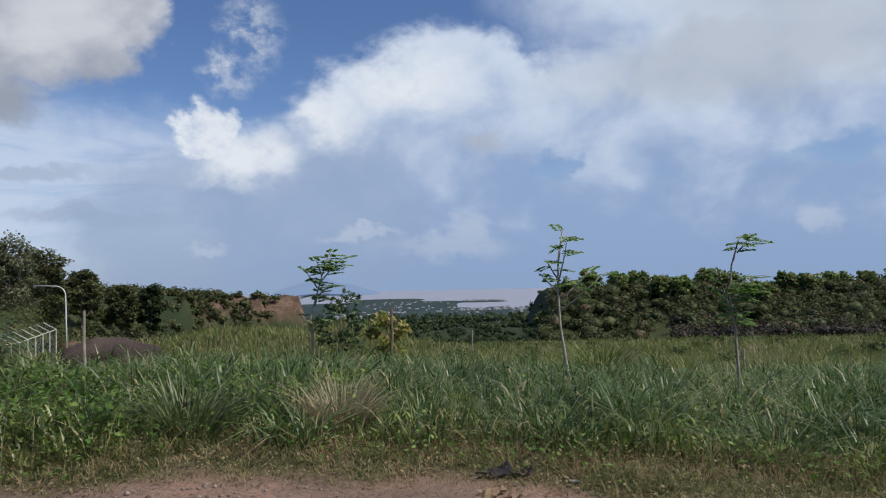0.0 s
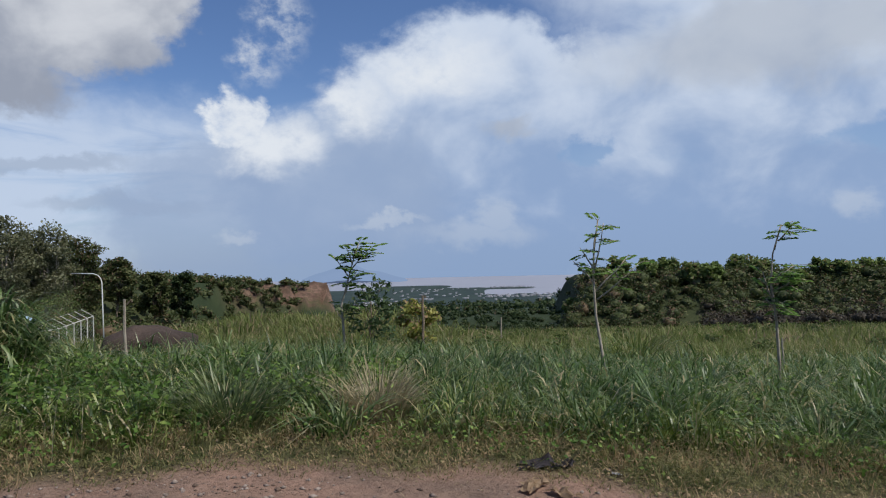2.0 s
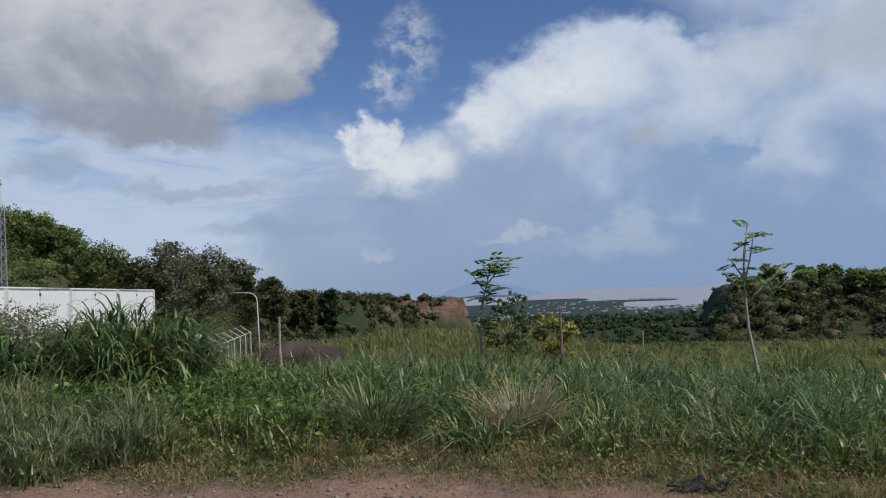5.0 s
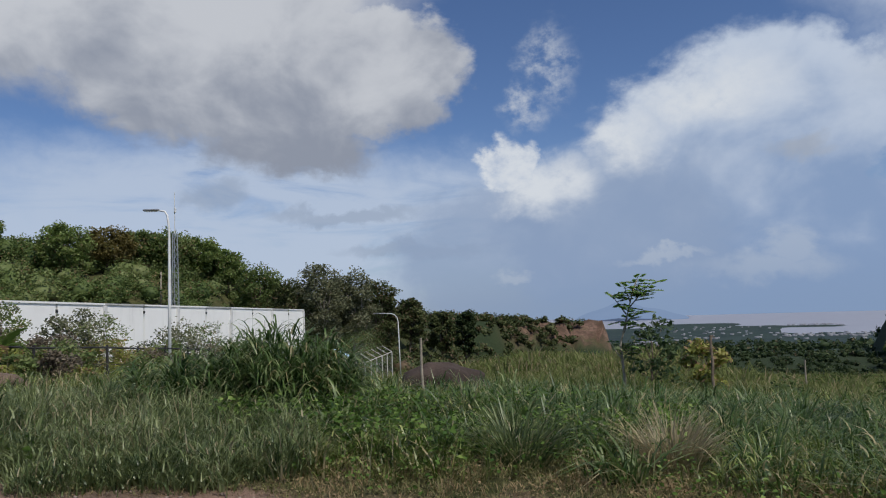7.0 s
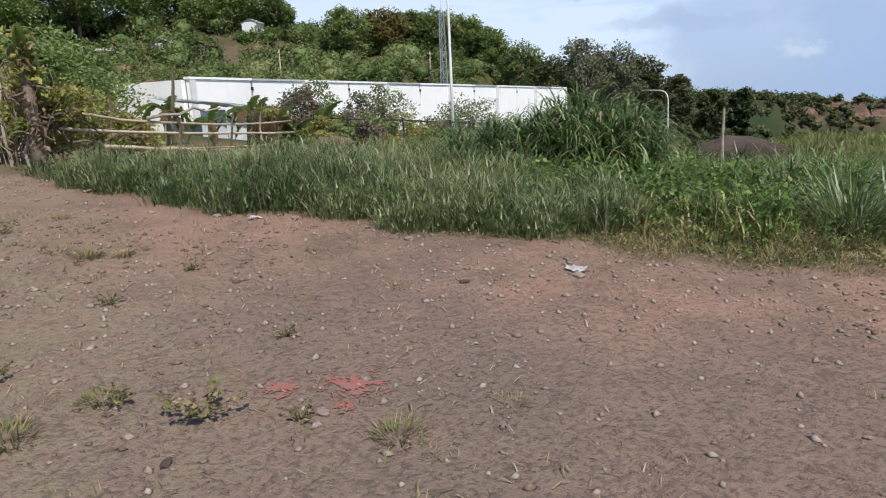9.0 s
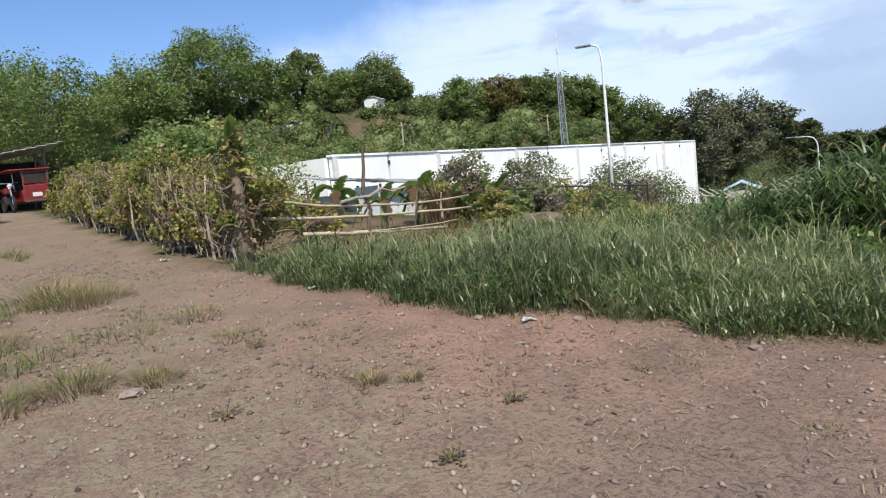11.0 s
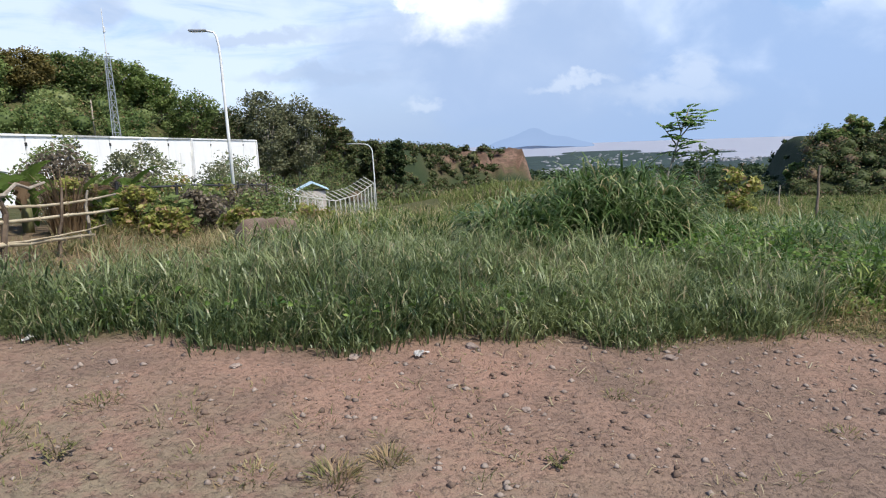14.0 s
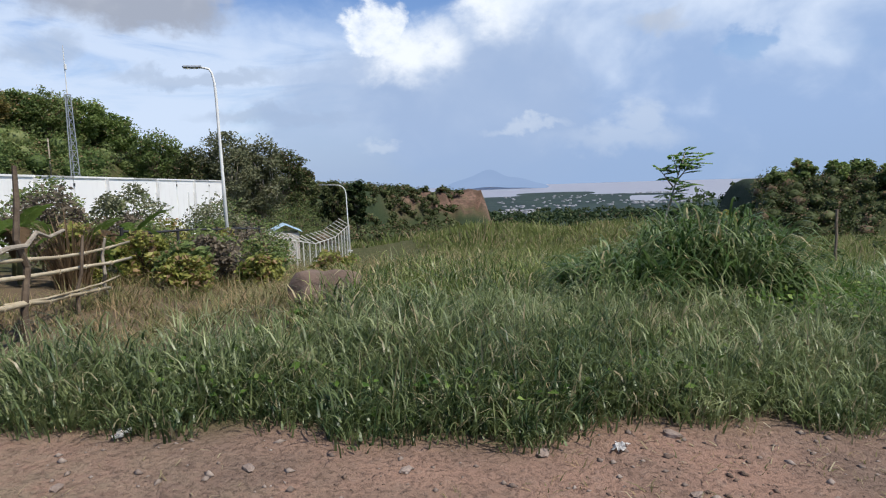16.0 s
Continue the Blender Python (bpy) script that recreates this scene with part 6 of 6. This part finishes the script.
# ---- road end: shed and tricycle ----
def shed():
    x, y = -32.4, 1.0
    z = gz(x, y)
    t = thing("shed", (x, y, z), "open dark shed with a tilted sheet roof at the road end", "shed")
    for px, py, h in ((-1.6, -1.7, 2.0), (1.5, -1.7, 1.75), (-1.6, 1.3, 2.3), (1.5, 1.3, 2.15)):
        part("post", tube(bmesh.new(), [(px, py, -0.1), (px, py, h)], 0.05, 7), OLDPLANK, t)
    bm = bmesh.new()
    n = 24
    for i in range(n):
        u = -2.1 + 4.1 * i / n
        box(bm, (0, u, 2.02 + 0.15 * u + 0.02 * (i % 2)), (4.2, 4.1 / n + 0.01, 0.02))
    part("roof", bm, SHEET, t, "tilted grey sheet roof")
    # back and side walls coloured near-black as the shaded interior
    part("back_wall", box(bmesh.new(), (-1.7, -0.2, 0.95), (0.06, 3.2, 1.9)), DARKIN, t)
    part("side_wall", box(bmesh.new(), (0.0, -1.75, 0.8), (3.2, 0.06, 1.6)), DARKIN, t)
    part("white_board", box(bmesh.new(), (0.6, 1.36, 1.45), (1.3, 0.04, 0.75), 0, 0.005), SHEET, t, "pale metal board")
    bench = part("bench", box(bmesh.new(), (-0.9, 0.2, 0.42), (0.5, 1.8, 0.06), 0, 0.01), OLDPLANK, t)
    for u in (-0.6, 1.0):
        part("bench_leg", box(bmesh.new(), (-0.9, u, 0.2), (0.4, 0.05, 0.42)), OLDPLANK, bench)


shed()


def tricycle():
    """A motor tricycle with a covered sidecar."""
    x, y = -30.4, 1.35
    z = gz(x, y)
    t = thing("tricycle", (x, y, z), "red motor tricycle with a roofed sidecar parked by the shed", "tricycle")
    t.rotation_euler.z = radians(8)

    def b(name, at, size, mat, bevel=0.03, parent=t, label=""):
        return part(name, box(bmesh.new(), at, size, 0, bevel), mat, parent, label)

    body = b("sidecar_body", (0, 0.35, 0.52), (1.5, 0.85, 0.5), RED, 0.08)
    b("front_panel", (0.72, 0.35, 0.62), (0.08, 0.80, 0.55), RED, 0.03)
    b("number_plate", (0.765, 0.35, 0.55), (0.012, 0.3, 0.14), PAPER, 0.0, body)
    b("bumper", (0.80, 0.35, 0.34), (0.05, 0.86, 0.06), CHROME, 0.015)
    b("roof", (0, 0.2, 1.42), (1.7, 1.35, 0.06), RED, 0.025, t, "dark red roof")
    b("seat", (-0.25, 0.35, 0.72), (0.5, 0.75, 0.14), RUBBER, 0.04)
    for px, py in ((0.7, 0.72), (0.7, -0.02), (-0.7, 0.72), (-0.7, -0.02)):
        part("roof_post", tube(bmesh.new(), [(px, py, 0.7), (px * 0.98, py, 1.4)], 0.018, 6), CHROME, t)
    wind = b("windscreen_frame", (0.73, 0.35, 1.15), (0.03, 0.78, 0.42), RED, 0.01)
    b("windscreen", (0.748, 0.35, 1.15), (0.012, 0.68, 0.34), DARKIN, 0.0, wind)
    for px, py in ((0.0, 0.85), (0.75, -0.42), (-0.62, -0.42)):
        wheel = part("wheel", bmesh.new(), RUBBER, t)
        bm = bmesh.new()
        n, m = 24, 8
        ring = [[bm.verts.new((px + (0.235 + 0.05 * math.cos(q)) * math.cos(a), py + 0.05 * math.sin(q), 0.285 + (0.235 + 0.05 * math.cos(q)) * math.sin(a))) for q in (math.tau * j / m for j in range(m))] for a in (math.tau * i / n for i in range(n))]
        for i in range(n):
            for j in range(m):
                bm.faces.new((ring[i][j], ring[(i + 1) % n][j], ring[(i + 1) % n][(j + 1) % m], ring[i][(j + 1) % m]))
        bm.to_mesh(wheel.data)
        bm.free()
        bm = bmesh.new()
        for i in range(8):
            a = math.tau * i / 8
            tube(bm, [(px, py, 0.285), (px + 0.2 * math.cos(a), py, 0.285 + 0.2 * math.sin(a))], 0.008, 4)
        tube(bm, [(px, py - 0.05, 0.285), (px, py + 0.05, 0.285)], 0.035, 8)
        part("rim", bm, CHROME, wheel)
    b("tank", (0.15, -0.42, 0.74), (0.5, 0.26, 0.22), RED, 0.06)
    b("saddle", (-0.35, -0.42, 0.78), (0.65, 0.24, 0.10), RUBBER, 0.04)
    b("engine", (0.05, -0.42, 0.42), (0.4, 0.26, 0.32), DARKSTEEL, 0.04)
    part("fork", tube(bmesh.new(), [(0.75, -0.42, 0.3), (0.52, -0.42, 0.98)], 0.03, 7), CHROME, t)
    part("handlebar", tube(bmesh.new(), [(0.42, -0.74, 1.02), (0.52, -0.55, 1.0), (0.52, -0.29, 1.0), (0.42, -0.1, 1.02)], 0.014, 6), CHROME, t)
    bm = bmesh.new()
    bmesh.ops.create_uvsphere(bm, u_segments=12, v_segments=8, radius=0.09, matrix=pose(0.62, -0.42, 0.9))
    part("headlight", bm, GLASS, t, smooth=True)


tricycle()


# ---- stones, litter and marks on the road ----
def pebbles(name, x, y, least, most, power, mat, label, category):
    """Many small uneven stones lying at the points x, y."""
    oct_v = np.array([(1, 0, 0), (-1, 0, 0), (0, 1, 0), (0, -1, 0), (0, 0, 1), (0, 0, -1)], float)
    oct_f = np.array([(0, 2, 4), (2, 1, 4), (1, 3, 4), (3, 0, 4), (2, 0, 5), (1, 2, 5), (3, 1, 5), (0, 3, 5)])
    s = least + most * rng.random(len(x)) ** power
    a = rng.uniform(0, 6.28, len(x))
    ca, sa = np.cos(a), np.sin(a)
    o = oct_v[None] * np.stack([s * 1.5, s, s * 0.8], 1)[:, None, :] * rng.uniform(0.7, 1.3, (len(x), 6, 1))
    v = np.stack([o[..., 0] * ca[:, None] - o[..., 1] * sa[:, None], o[..., 0] * sa[:, None] + o[..., 1] * ca[:, None], o[..., 2]], -1)
    v += np.stack([x, y, ground_z(x, y) + s * 0.25], 1)[:, None, :]
    f = np.arange(len(x))[:, None, None] * 6 + oct_f[None]
    tagged(new(name, mesh_of(name, v.reshape(-1, 3), f.reshape(-1, 3), mat)), label, category, kind="stuff")


def build_ground_things():
    spots = ((0.99, 4.72, 0.06), (-2.88, 3.21, 0.10), (-6.28, 2.45, 0.09), (-5.63, 2.85, 0.10), (-5.58, 2.22, 0.06), (-5.13, 2.05, 0.06), (-2.6, 1.0, 0.07), (-6.66, -0.02, 0.15), (-4.2, -0.15, 0.07), (-6.9, 2.1, 0.07), (-7.6, 1.9, 0.08), (-4.4, 3.1, 0.09), (-8.3, 1.5, 0.07))
    for i, (x, y, s) in enumerate(spots):
        rock("stone", (x, y), (s * 1.0, s * 0.7, s * 0.4), STONE, "small pale stone lying on the dirt road", "stone", i + 1.37, 2, 0.3, 0.25, "stones on the road")
    r = random.Random(5)
    for i in range(120):
        x, y = r.uniform(-13, 2.5), r.uniform(-2.5, 4.4)
        if y > edge_y(x) - 0.05:
            continue
        s = r.uniform(0.010, 0.036) * (1 if i % 9 else 1.5)
        rock("stone", (x, y), (s * r.uniform(1.1, 1.8), s, s * 0.7), STONE if i % 3 else BROWNROCK, "small stone lying on the dirt road" if i % 3 else "small dark stone lying on the dirt road", "stone", i + 0.71, 1, 0.3, 0.25, "stones on the road")
    for i, (x, y, s) in enumerate(((-2.9, 0.66, 0.17), (-3.28, 0.45, 0.10), (-2.62, 0.92, 0.08), (-4.6, 0.9, 0.10), (-5.9, 0.3, 0.10), (-4.9, 1.55, 0.09), (-1.5, 0.75, 0.12), (-3.9, 0.15, 0.10), (-7.0, 0.9, 0.10), (-3.4, 1.35, 0.08))):
        t = thing("low_weed", (x, y, gz(x, y)), "small straggling green weed on the bare earth", "weed", "weeds on the bare ground")
        pts = []
        for j in range(8):
            a = j * 2.4 + i
            tip = Vector((math.cos(a) * s * r.uniform(0.5, 1.1), math.sin(a) * s * r.uniform(0.5, 1.1), s * r.uniform(0.3, 0.9)))
            part("stem", tube(bmesh.new(), [(0, 0, -0.005), tip * 0.5 + Vector((0, 0, 0.01)), tip], [0.003, 0.0025, 0.001], 4), BROWNSTICK, t)
            pts += [(tip * u)[:] for u in (0.35, 0.5, 0.65, 0.8, 0.9, 1.0) for _ in range(2)]
        pp = np.array(pts) + rng.normal(0, s * 0.06, (len(pts), 3))
        part_mesh("foliage", mesh_of("foliage", *leaves(pp, s * 0.13 * rng.uniform(0.6, 1.3, len(pp)), 0.3, 1.7), WEEDS), t)
    # gravel
    n = 21000
    x, y = rng.uniform(-13, 3, n), rng.uniform(-3.2, 4.4, n)
    ok = (y < edge_y(x) - 0.02) & (rng.random(n) < 0.35 + 0.65 * (wave(x, y, 0.8, 3) > 0.0))
    pebbles("gravel", x[ok], y[ok], 0.003, 0.018, 2.8, GRAVEL, "fine scattered gravel on the dirt road", "gravel")
    # clods of soil turned up in patches
    n = 9000
    x, y = rng.uniform(-13, 3, n), rng.uniform(-3.2, 4.4, n)
    ok = (y < edge_y(x) - 0.3) & (wave(x, y, 1.1, 9) + 0.6 * wave(x, y, 3.3, 4) > 0.25)
    pebbles("soil_clods", x[ok], y[ok], 0.005, 0.017, 2.6, REDSOIL, "dark crumbs and clods of soil on the road", "soil")

    def scrap(x, y, s, mat, label, seed, category="litter"):
        bm = bmesh.new()
        q = random.Random(seed)
        n = 5
        grid = [[bm.verts.new(((i / n - 0.5) * s + q.uniform(-0.06, 0.06) * s, (j / n - 0.5) * s * 0.6 + q.uniform(-0.06, 0.06) * s, 0.012 + abs(q.gauss(0, 0.10)) * s)) for j in range(n + 1)] for i in range(n + 1)]
        for i in range(n):
            for j in range(n):
                if (i in (0, n - 1) or j in (0, n - 1)) and q.random() < 0.2:
                    continue
                bm.faces.new((grid[i][j], grid[i + 1][j], grid[i + 1][j + 1], grid[i][j + 1]))
        bmesh.ops.solidify(bm, geom=bm.faces[:], thickness=0.003)
        ob = part("scrap", bm, mat, None)
        ob.location, ob.rotation_euler.z = (x, y, gz(x, y)), seed
        tagged(ob, label, category, "litter on the verge")

    scrap(0.42, 4.32, 0.22, CARD, "crumpled piece of brown cardboard on the dirt", 1.0)
    scrap(0.62, 4.22, 0.20, CARD, "torn piece of brown cardboard on the dirt", 2.2)
    scrap(0.52, 4.75, 0.26, DARKRAG, "dark crumpled plastic rag at the verge", 3.1)
    scrap(0.72, 4.80, 0.16, DARKRAG, "dark scrap of plastic at the verge", 4.4)
    scrap(1.02, 4.62, 0.07, PAPER, "small white scrap of paper at the verge", 5.3)
    scrap(-2.95, 3.3, 0.16, PAPER, "crumpled white scrap of paper on the dirt", 6.1)
    scrap(-5.9, 2.6, 0.12, PAPER, "torn white scrap of plastic on the dirt", 7.7)
    scrap(-8.4, 2.05, 0.12, PAPER, "small white scrap of plastic at the verge", 8.2)
    scrap(-12.0, 1.5, 0.14, PAPER, "small white scrap of plastic at the fence foot", 9.2)
    # red paint sprayed on the earth
    for i, (x, y, s) in enumerate(((-2.72, 1.24, 0.21), (-2.90, 1.00, 0.15), (-2.58, 1.10, 0.09))):
        bm = bmesh.new()
        n = 30
        grid = {}
        for u in range(n + 1):
            for w in range(n + 1):
                px, py = x + (u / n - 0.5) * 2 * s, y + (w / n - 0.5) * 1.7 * s
                grid[u, w] = bm.verts.new((px - x, py - y, gz(px, py) - gz(x, y) + 0.006))
        for u in range(n):
            for w in range(n):
                far = math.hypot(u / n - 0.5, w / n - 0.5) * 2
                if noise.noise(Vector((u * 0.21, w * 0.21, i * 5.0))) * 0.9 + noise.noise(Vector((u * 1.1, w * 1.1, i))) * 0.9 > far * 1.6 - 0.68:
                    bm.faces.new((grid[u, w], grid[u + 1, w], grid[u + 1, w + 1], grid[u, w + 1]))
        bmesh.ops.delete(bm, geom=[v for v in bm.verts if not v.link_faces], context="VERTS")
        ob = part("paint_mark", bm, PAINTRED, None)
        ob.location = (x, y, gz(x, y))
        tagged(ob, "faded red paint mark on the bare earth", "paint mark", "paint marks")


GRAVEL = plain("gravel", (0.13, 0.095, 0.075), (0.40, 0.33, 0.27), 0.9, 11.0)
build_ground_things()
